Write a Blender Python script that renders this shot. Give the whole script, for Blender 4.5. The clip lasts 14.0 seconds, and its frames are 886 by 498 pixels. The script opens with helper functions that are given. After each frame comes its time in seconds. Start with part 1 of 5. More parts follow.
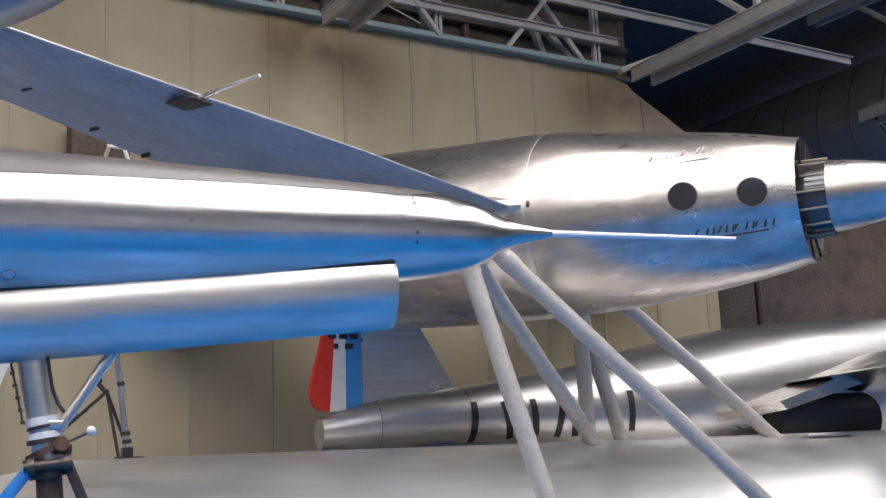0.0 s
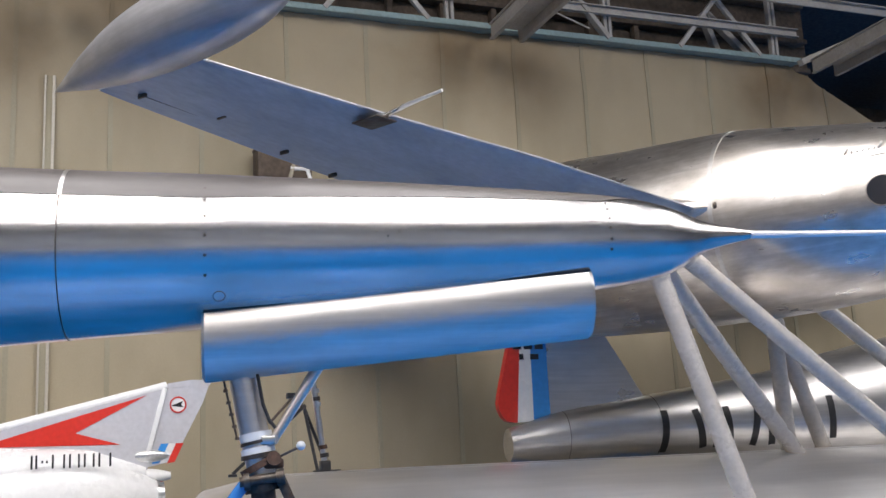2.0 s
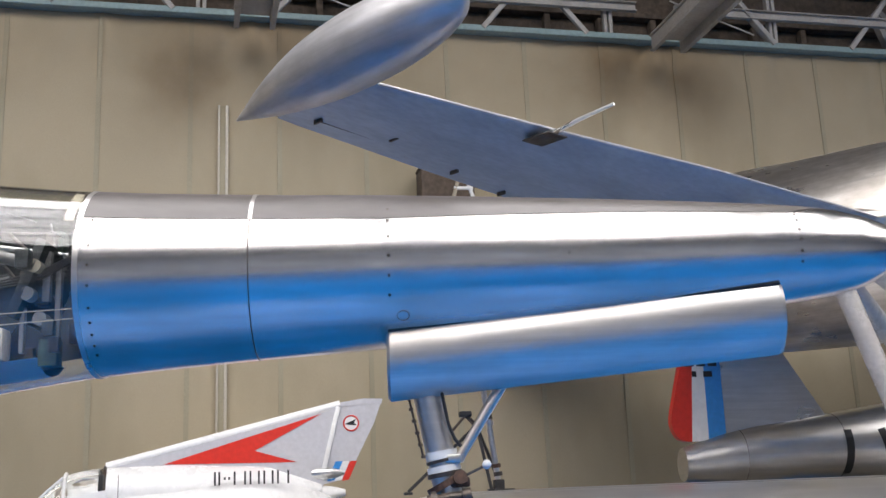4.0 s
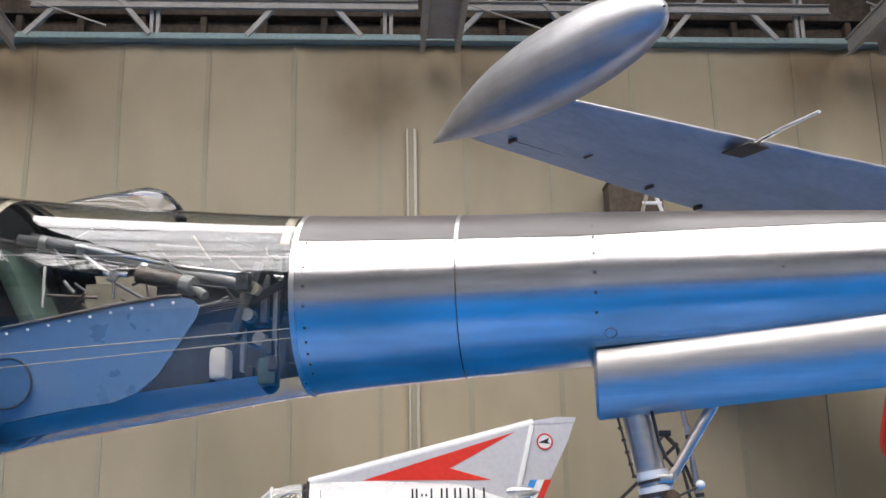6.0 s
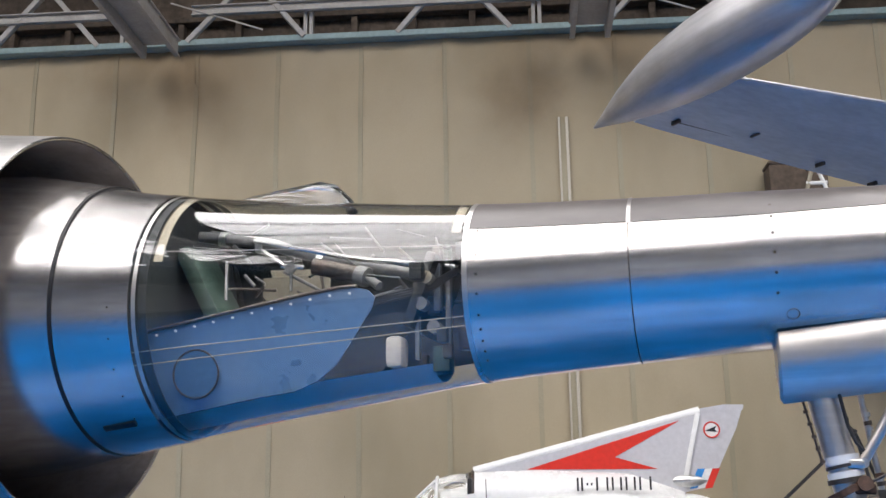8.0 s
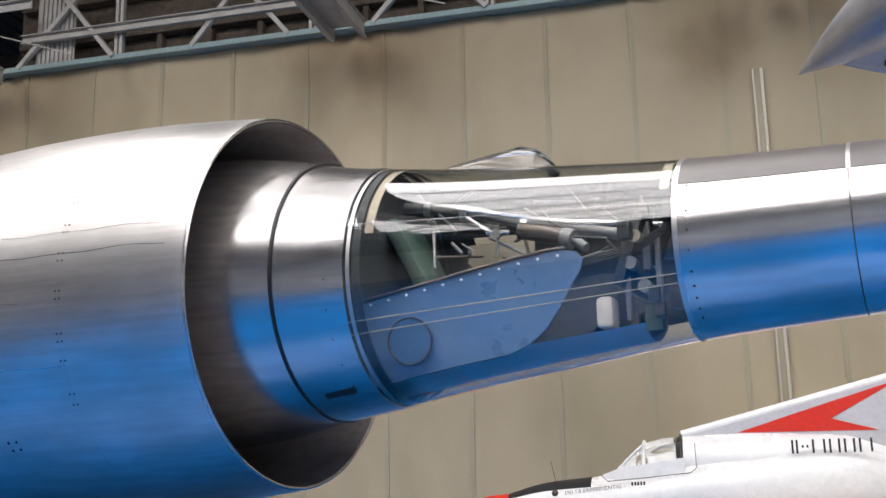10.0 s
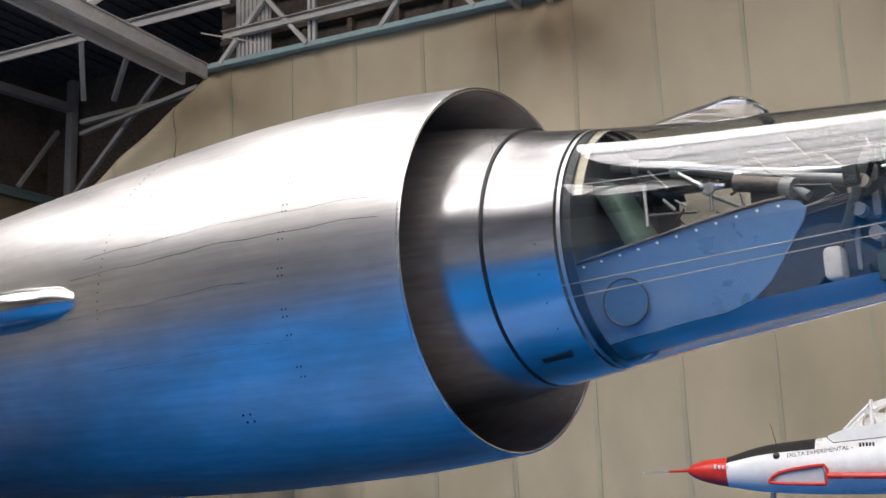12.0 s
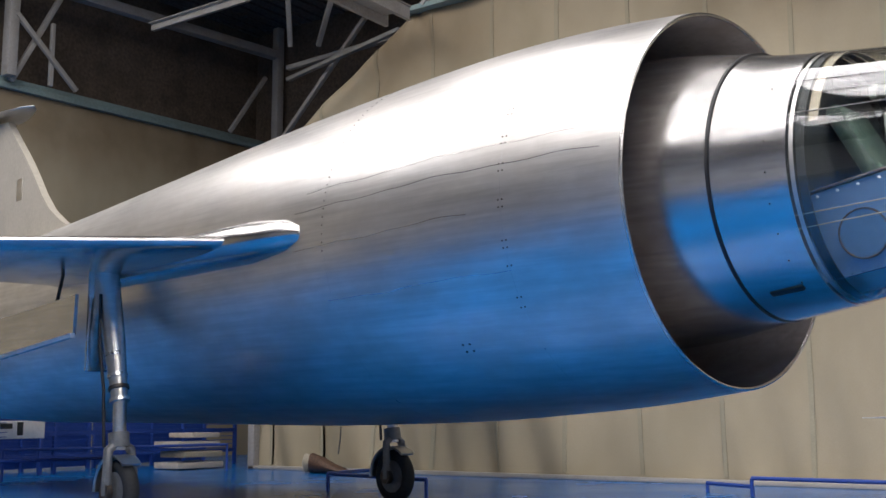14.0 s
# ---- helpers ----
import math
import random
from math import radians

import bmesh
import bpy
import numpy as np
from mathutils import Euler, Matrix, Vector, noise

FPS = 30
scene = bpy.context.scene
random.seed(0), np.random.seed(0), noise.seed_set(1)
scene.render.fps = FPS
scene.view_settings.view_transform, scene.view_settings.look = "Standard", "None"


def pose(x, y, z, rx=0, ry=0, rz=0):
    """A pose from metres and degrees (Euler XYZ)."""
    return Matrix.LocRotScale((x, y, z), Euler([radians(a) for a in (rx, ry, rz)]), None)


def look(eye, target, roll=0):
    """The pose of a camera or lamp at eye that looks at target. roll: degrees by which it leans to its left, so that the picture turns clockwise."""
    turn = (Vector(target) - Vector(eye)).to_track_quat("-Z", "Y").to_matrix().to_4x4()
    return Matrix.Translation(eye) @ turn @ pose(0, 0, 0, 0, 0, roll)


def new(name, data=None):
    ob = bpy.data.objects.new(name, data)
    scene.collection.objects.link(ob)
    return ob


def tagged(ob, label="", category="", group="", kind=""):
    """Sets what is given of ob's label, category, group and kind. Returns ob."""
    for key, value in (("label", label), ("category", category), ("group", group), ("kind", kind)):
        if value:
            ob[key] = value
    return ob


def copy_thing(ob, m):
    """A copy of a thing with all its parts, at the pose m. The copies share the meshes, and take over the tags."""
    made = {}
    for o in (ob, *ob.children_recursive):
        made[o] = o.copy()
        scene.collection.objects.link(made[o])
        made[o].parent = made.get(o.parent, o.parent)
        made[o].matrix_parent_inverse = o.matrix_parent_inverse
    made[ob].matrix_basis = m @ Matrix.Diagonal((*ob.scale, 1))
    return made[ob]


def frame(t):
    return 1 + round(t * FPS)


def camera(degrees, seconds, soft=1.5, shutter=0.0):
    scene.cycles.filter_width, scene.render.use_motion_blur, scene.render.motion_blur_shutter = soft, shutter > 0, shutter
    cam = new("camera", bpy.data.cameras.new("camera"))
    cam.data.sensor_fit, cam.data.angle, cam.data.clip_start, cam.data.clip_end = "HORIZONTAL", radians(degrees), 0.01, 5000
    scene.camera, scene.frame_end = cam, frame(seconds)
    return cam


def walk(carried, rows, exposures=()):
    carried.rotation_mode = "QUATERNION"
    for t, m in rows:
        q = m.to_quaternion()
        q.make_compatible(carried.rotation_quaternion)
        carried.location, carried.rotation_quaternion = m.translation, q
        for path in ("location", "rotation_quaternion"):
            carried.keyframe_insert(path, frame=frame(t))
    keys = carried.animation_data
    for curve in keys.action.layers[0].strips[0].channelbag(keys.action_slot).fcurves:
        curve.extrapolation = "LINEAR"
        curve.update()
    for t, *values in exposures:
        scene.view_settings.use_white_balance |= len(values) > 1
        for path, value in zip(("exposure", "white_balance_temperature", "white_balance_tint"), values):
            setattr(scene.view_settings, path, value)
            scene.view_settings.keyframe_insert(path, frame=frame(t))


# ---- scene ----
cam = camera(44.7, 14.0)
PATH = [
    (0, (0.107, 0.623, 1.012), (1.104, 2.316, 1.39), -2.4),
    (0.5, (0.084, 0.643, 1.022), (1.017, 2.369, 1.405), -2.7),
    (1, (0.053, 0.669, 1.018), (0.903, 2.436, 1.411), -2.5),
    (1.5, (0.027, 0.698, 1.026), (0.805, 2.496, 1.428), -2.6),
    (2, (0.004, 0.725, 1.027), (0.719, 2.548, 1.437), -2.9),
    (2.5, (-0.033, 0.758, 1.029), (0.598, 2.61, 1.446), -2.9),
    (3, (-0.075, 0.769, 1.03), (0.466, 2.645, 1.461), -2.4),
    (3.5, (-0.1, 0.788, 1.035), (0.398, 2.674, 1.477), -2.4),
    (6, (-0.275, 0.812, 1.039), (-0.153, 2.746, 1.536), -1.1),
    (6.5, (-0.303, 0.831, 1.04), (-0.245, 2.767, 1.539), -1.2),
    (7, (-0.342, 0.827, 1.033), (-0.356, 2.762, 1.537), -1.0),
    (9.5, (-0.506, 0.797, 0.975), (-0.887, 2.709, 1.422), -1.1),
    (10, (-0.537, 0.810, 0.967), (-1.020, 2.699, 1.409), -1.2),
    (10.5, (-0.569, 0.818, 0.956), (-1.138, 2.686, 1.388), -1.3),
    (11, (-0.603, 0.820, 0.947), (-1.276, 2.658, 1.363), -1.6),
    (11.5, (-0.629, 0.821, 0.942), (-1.369, 2.633, 1.351), -1.9),
    (12, (-0.660, 0.813, 0.937), (-1.479, 2.594, 1.337), -2.1),
    (12.5, (-0.701, 0.795, 0.931), (-1.606, 2.534, 1.329), -1.8),
    (13, (-0.744, 0.775, 0.914), (-1.734, 2.471, 1.294), -1.1),
    (13.5, (-0.788, 0.760, 0.891), (-1.849, 2.419, 1.241), -0.8),
    (14, (-0.830, 0.744, 0.868), (-1.962, 2.364, 1.173), -0.3),
]
walk(cam, [(t, look(eye, target, roll)) for t, eye, target, roll in PATH])

# ---- world and light ----
world = bpy.data.worlds.new("world")
scene.world = world
world.use_nodes = True
wn, wl = world.node_tree.nodes, world.node_tree.links
sky = wn.new("ShaderNodeTexSky")
sky.sky_type, sky.sun_disc = "NISHITA", False
sky.sun_elevation, sky.sun_rotation = radians(50), radians(200)
wl.new(sky.outputs[0], wn["Background"].inputs[0])
wn["Background"].inputs[1].default_value = 0.12

TRUSS_X = (-10.65, -5.06, 0.54, 6.17, 11.72, 17.3)
# glazed roof bays between the trusses: x from, x to, y from, y to; the outermost bays are added to brighten the hall's
# ends
SKYLIGHTS = [(-17.6, -11.3, 0.0, 9.0), (-10.2, -5.5, -3.5, 9.2), (-4.6, 0.1, -6.0, 9.2), (1.0, 5.7, -6.5, 8.8), (6.6, 11.3, -4.5, 7.0), (12.2, 16.9, -2.5, 6.0), (17.8, 22.6, -0.5, 9.4)]
# unseen roof opening, added to give the far hall some fill light
FAR_FILL_OPENING = (25.0, 35.0, 10.5, 18.0)
ROOF_Z = 10.4


def area_lamp(name, centre, target, size_x, size_y, watts, colour=(1, 0.95, 0.94)):
    lamp = bpy.data.lights.new(name, "AREA")
    lamp.shape, lamp.size, lamp.size_y, lamp.energy, lamp.color = "RECTANGLE", size_x, size_y, watts, colour
    ob = new(name, lamp)
    ob.matrix_world = look(centre, target)
    return ob


for x0, x1, y0, y1 in SKYLIGHTS + [FAR_FILL_OPENING]:
    cx, cy = (x0 + x1) / 2, (y0 + y1) / 2
    area_lamp("skylight_daylight", (cx, cy, ROOF_Z + 0.05), (cx, cy - 0.0001, 0), x1 - x0, y1 - y0, 21.0 * (x1 - x0) * (y1 - y0))
scene.view_settings.exposure = 0.0


# ---- materials ----
def material(name, base, rough=0.5, metal=0.0, grain=30.0, vary=0.12, bump=0.05, stain=0.0, stain_scale=0.7, stain_colour=(0.1, 0.08, 0.06), stretch=(1, 1, 1), rough_vary=0.1, spec=0.5, random_vary=0.0):
    m = bpy.data.materials.new(name)
    m.use_nodes = True
    n, l = m.node_tree.nodes, m.node_tree.links
    p = n["Principled BSDF"]
    p.inputs["Metallic"].default_value = metal
    p.inputs["Specular IOR Level"].default_value = spec
    tc = n.new("ShaderNodeTexCoord")
    mp = n.new("ShaderNodeMapping")
    mp.inputs["Scale"].default_value = stretch
    l.new(tc.outputs["Object"], mp.inputs[0])
    fine = n.new("ShaderNodeTexNoise")
    fine.inputs["Scale"].default_value, fine.inputs["Detail"].default_value = grain, 6
    l.new(mp.outputs[0], fine.inputs["Vector"])
    big = n.new("ShaderNodeTexNoise")
    big.inputs["Scale"].default_value, big.inputs["Detail"].default_value, big.inputs["Roughness"].default_value = stain_scale, 4, 0.6
    l.new(mp.outputs[0], big.inputs["Vector"])
    ramp = n.new("ShaderNodeMapRange")
    ramp.inputs[1].default_value, ramp.inputs[2].default_value = 0.3, 0.7
    ramp.inputs[3].default_value, ramp.inputs[4].default_value = 1 - vary, 1 + vary
    l.new(fine.outputs[0], ramp.inputs[0])
    mul = n.new("ShaderNodeMix")
    mul.data_type, mul.blend_type = "RGBA", "MULTIPLY"
    mul.inputs[0].default_value = 1.0
    mul.inputs[6].default_value = (*base, 1)
    l.new(ramp.outputs[0], mul.inputs[7])
    out = mul.outputs[2]
    if stain > 0:
        sr = n.new("ShaderNodeMapRange")
        sr.inputs[1].default_value, sr.inputs[2].default_value = 0.45, 0.8
        sr.inputs[3].default_value, sr.inputs[4].default_value = 0, stain
        l.new(big.outputs[0], sr.inputs[0])
        mix = n.new("ShaderNodeMix")
        mix.data_type = "RGBA"
        l.new(sr.outputs[0], mix.inputs[0])
        l.new(out, mix.inputs[6])
        mix.inputs[7].default_value = (*stain_colour, 1)
        out = mix.outputs[2]
    if random_vary > 0:
        oi = n.new("ShaderNodeObjectInfo")
        rr = n.new("ShaderNodeMapRange")
        rr.inputs[3].default_value, rr.inputs[4].default_value = 1 - random_vary, 1 + random_vary
        l.new(oi.outputs["Random"], rr.inputs[0])
        mu = n.new("ShaderNodeMix")
        mu.data_type, mu.blend_type = "RGBA", "MULTIPLY"
        mu.inputs[0].default_value = 1.0
        l.new(out, mu.inputs[6])
        l.new(rr.outputs[0], mu.inputs[7])
        out = mu.outputs[2]
    l.new(out, p.inputs["Base Color"])
    rg = n.new("ShaderNodeMapRange")
    rg.inputs[1].default_value, rg.inputs[2].default_value = 0.3, 0.7
    rg.inputs[3].default_value, rg.inputs[4].default_value = max(0.02, rough - rough_vary), min(1, rough + rough_vary)
    l.new(big.outputs[0], rg.inputs[0])
    l.new(rg.outputs[0], p.inputs["Roughness"])
    if bump > 0:
        bp = n.new("ShaderNodeBump")
        bp.inputs["Strength"].default_value, bp.inputs["Distance"].default_value = bump, 0.02
        l.new(fine.outputs[0], bp.inputs["Height"])
        l.new(bp.outputs[0], p.inputs["Normal"])
    return m


def sheet_metal(name, base, rough, dents=0.12, streak=0.1, grime=0.25, blotch=2.2, ragged=4, hazy=0.93, lo=0.25, hi=0.78):
    """Bare aluminium sheet: slow dents, brushed streaks along the body, dull oxidised patches."""
    m = bpy.data.materials.new(name)
    m.use_nodes = True
    n, l = m.node_tree.nodes, m.node_tree.links
    p = n["Principled BSDF"]
    p.inputs["Metallic"].default_value = 1.0
    tc = n.new("ShaderNodeTexCoord")

    def tex(scale, detail, stretch, rough_=0.6):
        mp = n.new("ShaderNodeMapping")
        mp.inputs["Scale"].default_value = stretch
        l.new(tc.outputs["Object"], mp.inputs[0])
        t = n.new("ShaderNodeTexNoise")
        t.inputs["Scale"].default_value, t.inputs["Detail"].default_value, t.inputs["Roughness"].default_value = scale, detail, rough_
        l.new(mp.outputs[0], t.inputs["Vector"])
        return t.outputs[0]

    def remap(v, a, b, c, d):
        r = n.new("ShaderNodeMapRange")
        for i, q in enumerate((a, b, c, d)):
            r.inputs[i + 1].default_value = q
        l.new(v, r.inputs[0])
        return r.outputs[0]

    slow = tex(2.6, 2, (0.22, 1, 1), 0.45)
    patch = tex(blotch, ragged, (0.5, 1, 1), 0.6)
    haze = tex(blotch * 2.3, 4, (0.35, 1, 1), 0.6)
    brush = tex(9.0, 5, (0.12, 1, 3.0))
    fine = tex(60.0, 3, (1, 1, 1))
    mul = n.new("ShaderNodeMix")
    mul.data_type, mul.blend_type = "RGBA", "MULTIPLY"
    mul.inputs[0].default_value = 1.0
    mul.inputs[6].default_value = (*base, 1)
    l.new(remap(brush, 0.1, 0.9, 1 - 2 * streak, 1 + streak), mul.inputs[7])
    mix = n.new("ShaderNodeMix")
    mix.data_type = "RGBA"
    l.new(remap(patch, lo, hi, 0.0, min(1.0, grime * 1.4)), mix.inputs[0])
    l.new(mul.outputs[2], mix.inputs[6])
    mix.inputs[7].default_value = (base[0] * 0.55, base[1] * 0.53, base[2] * 0.5, 1)
    l.new(mix.outputs[2], p.inputs["Base Color"])
    l.new(remap(patch, 0.1, 0.95, rough * 0.7, rough * 1.45), p.inputs["Roughness"])
    l.new(remap(haze, 0.1, 0.9, 1.0, 2 * hazy - 1.0), p.inputs["Metallic"])
    b1 = n.new("ShaderNodeBump")
    b1.inputs["Strength"].default_value, b1.inputs["Distance"].default_value = dents, 0.06
    l.new(slow, b1.inputs["Height"])
    b2 = n.new("ShaderNodeBump")
    b2.inputs["Strength"].default_value, b2.inputs["Distance"].default_value = 0.02, 0.002
    l.new(fine, b2.inputs["Height"])
    b3 = n.new("ShaderNodeBump")
    b3.inputs["Strength"].default_value, b3.inputs["Distance"].default_value = 0.1, 0.012
    l.new(patch, b3.inputs["Height"])
    l.new(b1.outputs[0], b3.inputs["Normal"])
    l.new(b3.outputs[0], b2.inputs["Normal"])
    l.new(b2.outputs[0], p.inputs["Normal"])
    return m


def glass(name, tint=(0.9, 0.96, 0.93), rough=0.02):
    m = bpy.data.materials.new(name)
    m.use_nodes = True
    n, l = m.node_tree.nodes, m.node_tree.links
    p = n["Principled BSDF"]
    p.inputs["Base Color"].default_value = (*tint, 1)
    p.inputs["Roughness"].default_value = rough
    p.inputs["Transmission Weight"].default_value = 1.0
    p.inputs["IOR"].default_value = 1.49
    return m


ALU = sheet_metal("bare_aluminium", (0.8, 0.79, 0.78), 0.21, dents=0.07, streak=0.28, grime=0.65, blotch=3.5, ragged=5, hazy=0.985)
ALU_COWL = sheet_metal("brushed_cowl_aluminium", (0.8, 0.78, 0.75), 0.34, dents=0.03, streak=0.2, grime=0.6, blotch=2.6, ragged=5, hazy=0.95)
ALU_SMOOTH = sheet_metal("smooth_aluminium", (0.8, 0.78, 0.76), 0.35, dents=0.015, streak=0.06, grime=0.08, ragged=2, hazy=0.85)
ALU_WING = material("dull_silver_lacquer", (0.33, 0.37, 0.41), 0.45, 0.15, 26, 0.1, 0.03, stain=0.6, stain_scale=2.2, stain_colour=(0.2, 0.21, 0.22), stretch=(1, 0.4, 1))
ALU_OLD = sheet_metal("worn_aluminium", (0.76, 0.72, 0.67), 0.29, dents=0.13, streak=0.22, grime=0.95, blotch=4.5, ragged=6, hazy=0.97, lo=0.36, hi=0.68)
ALU_GREY = sheet_metal("dull_aluminium", (0.7, 0.69, 0.67), 0.3, dents=0.06, streak=0.16, grime=0.5, blotch=2.5, ragged=6, hazy=0.94)
ALU_TANK = sheet_metal("tank_aluminium", (0.6, 0.6, 0.61), 0.38, dents=0.04, streak=0.2, grime=0.7, blotch=4.0, ragged=6, hazy=0.7)
COCKPIT_TUBE = material("dull_grey_tube_paint", (0.17, 0.17, 0.165), 0.4, 0.2, 30, 0.15, 0.03)
STEEL = material("polished_steel", (0.62, 0.62, 0.6), 0.3, 1.0, 40, 0.1, 0.03)
DARK_STEEL = material("dark_greasy_steel", (0.09, 0.08, 0.07), 0.45, 0.7, 40, 0.3, 0.1, stain=0.6, stain_scale=8, stain_colour=(0.12, 0.05, 0.02))
ANTIGLARE = material("matt_grey_antiglare_paint", (0.095, 0.085, 0.08), 0.38, 0.0, 25, 0.1, 0.03, stain=0.35, stain_scale=3, stain_colour=(0.1, 0.09, 0.08), stretch=(0.3, 1, 1))
DUCT = material("dull_brown_duct_metal", (0.3, 0.26, 0.23), 0.45, 0.35, 20, 0.15, 0.05, stain=0.6, stain_scale=2.5, stain_colour=(0.09, 0.06, 0.05))
RUST = material("rusty_brown_casting", (0.1, 0.055, 0.035), 0.6, 0.3, 40, 0.3, 0.15, stain=0.6, stain_scale=9, stain_colour=(0.03, 0.025, 0.025))
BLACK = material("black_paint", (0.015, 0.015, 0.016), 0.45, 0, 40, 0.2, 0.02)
RUBBER = material("tyre_rubber", (0.022, 0.022, 0.022), 0.8, 0, 60, 0.25, 0.2)
WHITE = material("white_gloss_paint", (0.76, 0.76, 0.74), 0.28, 0, 20, 0.04, 0.01, stain=0.15, stain_scale=3, stain_colour=(0.5, 0.48, 0.42))
PALE_GREY = material("pale_grey_paint", (0.5, 0.5, 0.52), 0.35, 0, 20, 0.06, 0.02, stain=0.2, stain_scale=2, stain_colour=(0.4, 0.38, 0.36))
RED = material("red_gloss_paint", (0.62, 0.035, 0.02), 0.3, 0, 20, 0.08, 0.01)
BLUE_MARK = material("blue_marking_paint", (0.04, 0.25, 0.62), 0.4, 0, 20, 0.08, 0.01)
FIN_PAINT = material("aged_cream_fin_paint", (0.4, 0.37, 0.31), 0.45, 0, 20, 0.08, 0.02, stain=0.35, stain_scale=2, stain_colour=(0.3, 0.27, 0.22))
FAR_GREY = material("slate_grey_belly_shade", (0.17, 0.18, 0.21), 0.5, 0, 20, 0.1, 0.03, stain=0.4, stain_scale=1.2, stain_colour=(0.1, 0.1, 0.11))
STRUT_GREY = material("grey_strut_paint", (0.47, 0.43, 0.37), 0.3, 0, 25, 0.08, 0.03, stain=0.35, stain_scale=4, stain_colour=(0.3, 0.27, 0.23))
COCKPIT = material("blue_grey_cockpit_paint", (0.13, 0.22, 0.34), 0.35, 0.3, 25, 0.08, 0.03, stain=0.2, stain_scale=4, stain_colour=(0.3, 0.3, 0.3))
HATCH_BLUE = material("dull_blue_hatch_paint", (0.06, 0.13, 0.23), 0.4, 0.3, 25, 0.1, 0.03)
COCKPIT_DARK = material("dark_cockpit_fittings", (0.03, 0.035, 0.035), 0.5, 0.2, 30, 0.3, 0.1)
COCKPIT_GREEN = material("dark_green_instrument_paint", (0.05, 0.085, 0.065), 0.45, 0, 30, 0.3, 0.05)
CREAM = material("yellowed_seal", (0.34, 0.3, 0.22), 0.5, 0, 30, 0.15, 0.03)
PERSPEX = glass("perspex", (0.93, 0.95, 0.95))
GLASS_DARK = material("dark_window_glass", (0.035, 0.035, 0.037), 0.05, 0, 10, 0.05, 0.0, rough_vary=0.02, spec=0.9)
CLOTH = material("beige_wall_cloth", (0.395, 0.338, 0.235), 0.9, 0, 140, 0.05, 0.12, stain=0.8, stain_scale=0.5, stain_colour=(0.25, 0.215, 0.14), stretch=(1, 1, 0.45), spec=0.15)


def beam_shade_on(m, first, step):
    """Paints brown shade onto the cloth below each roof beam and along its top."""
    n, l = m.node_tree.nodes, m.node_tree.links
    p = n["Principled BSDF"]
    old = p.inputs["Base Color"].links[0].from_socket
    tc = n.new("ShaderNodeTexCoord")
    sep = n.new("ShaderNodeSeparateXYZ")
    l.new(tc.outputs["Object"], sep.inputs[0])
    noise_ = n.new("ShaderNodeTexNoise")
    noise_.inputs["Scale"].default_value, noise_.inputs["Detail"].default_value = 0.9, 5
    l.new(tc.outputs["Object"], noise_.inputs["Vector"])

    def calc(op, a, b, c=None):
        q = n.new("ShaderNodeMath")
        q.operation = op
        for i, s in enumerate((a, b, c)):
            if s is None:
                continue
            if isinstance(s, (int, float)):
                q.inputs[i].default_value = s
            else:
                l.new(s, q.inputs[i])
        return q.outputs[0]

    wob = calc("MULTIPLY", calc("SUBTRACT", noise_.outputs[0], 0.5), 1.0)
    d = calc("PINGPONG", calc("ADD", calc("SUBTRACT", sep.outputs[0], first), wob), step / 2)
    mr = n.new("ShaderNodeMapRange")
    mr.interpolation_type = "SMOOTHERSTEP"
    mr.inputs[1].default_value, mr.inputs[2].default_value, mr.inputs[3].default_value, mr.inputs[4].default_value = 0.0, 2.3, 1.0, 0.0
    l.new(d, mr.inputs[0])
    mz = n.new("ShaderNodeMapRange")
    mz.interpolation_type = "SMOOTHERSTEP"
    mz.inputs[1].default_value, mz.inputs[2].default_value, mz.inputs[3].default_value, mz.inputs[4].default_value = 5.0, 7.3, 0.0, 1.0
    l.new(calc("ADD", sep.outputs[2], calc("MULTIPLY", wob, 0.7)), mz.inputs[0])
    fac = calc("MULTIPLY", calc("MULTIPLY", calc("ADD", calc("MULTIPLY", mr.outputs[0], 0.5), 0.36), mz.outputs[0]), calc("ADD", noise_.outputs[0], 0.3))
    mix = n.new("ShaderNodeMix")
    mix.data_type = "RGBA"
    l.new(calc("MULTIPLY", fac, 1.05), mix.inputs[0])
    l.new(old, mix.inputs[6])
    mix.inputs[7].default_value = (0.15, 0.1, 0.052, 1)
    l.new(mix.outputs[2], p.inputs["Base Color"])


beam_shade_on(CLOTH, 0.54, 5.6)
CLOTH_SEAM = material("pale_green_seam_tape", (0.35, 0.318, 0.228), 0.85, 0, 60, 0.08, 0.05, spec=0.15, stain=0.8, stain_scale=0.6, stain_colour=(0.27, 0.24, 0.165))
beam_shade_on(CLOTH_SEAM, 0.54, 5.6)
CONDUIT = material("pale_conduit_paint", (0.48, 0.44, 0.36), 0.6, 0, 40, 0.08, 0.03)
TEAL = material("faded_teal_paint", (0.2, 0.275, 0.27), 0.6, 0, 20, 0.12, 0.04, stain=0.4, stain_scale=2, stain_colour=(0.25, 0.24, 0.2))
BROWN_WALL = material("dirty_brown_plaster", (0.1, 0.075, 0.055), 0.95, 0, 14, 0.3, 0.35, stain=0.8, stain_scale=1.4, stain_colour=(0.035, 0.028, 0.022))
BEAM = material("old_white_beam_paint", (0.35, 0.33, 0.3), 0.6, 0, 25, 0.1, 0.05, stain=0.55, stain_scale=2.2, stain_colour=(0.22, 0.19, 0.15))
ROOF = material("dark_roof_sheet", (0.085, 0.075, 0.075), 0.9, 0, 12, 0.3, 0.15)
FLOOR = material("glossy_blue_floor_paint", (0.002, 0.118, 0.39), 0.22, 0, 18, 0.08, 0.01, spec=0.3, stain=0.25, stain_scale=0.6, stain_colour=(0.004, 0.14, 0.41), rough_vary=0.08)
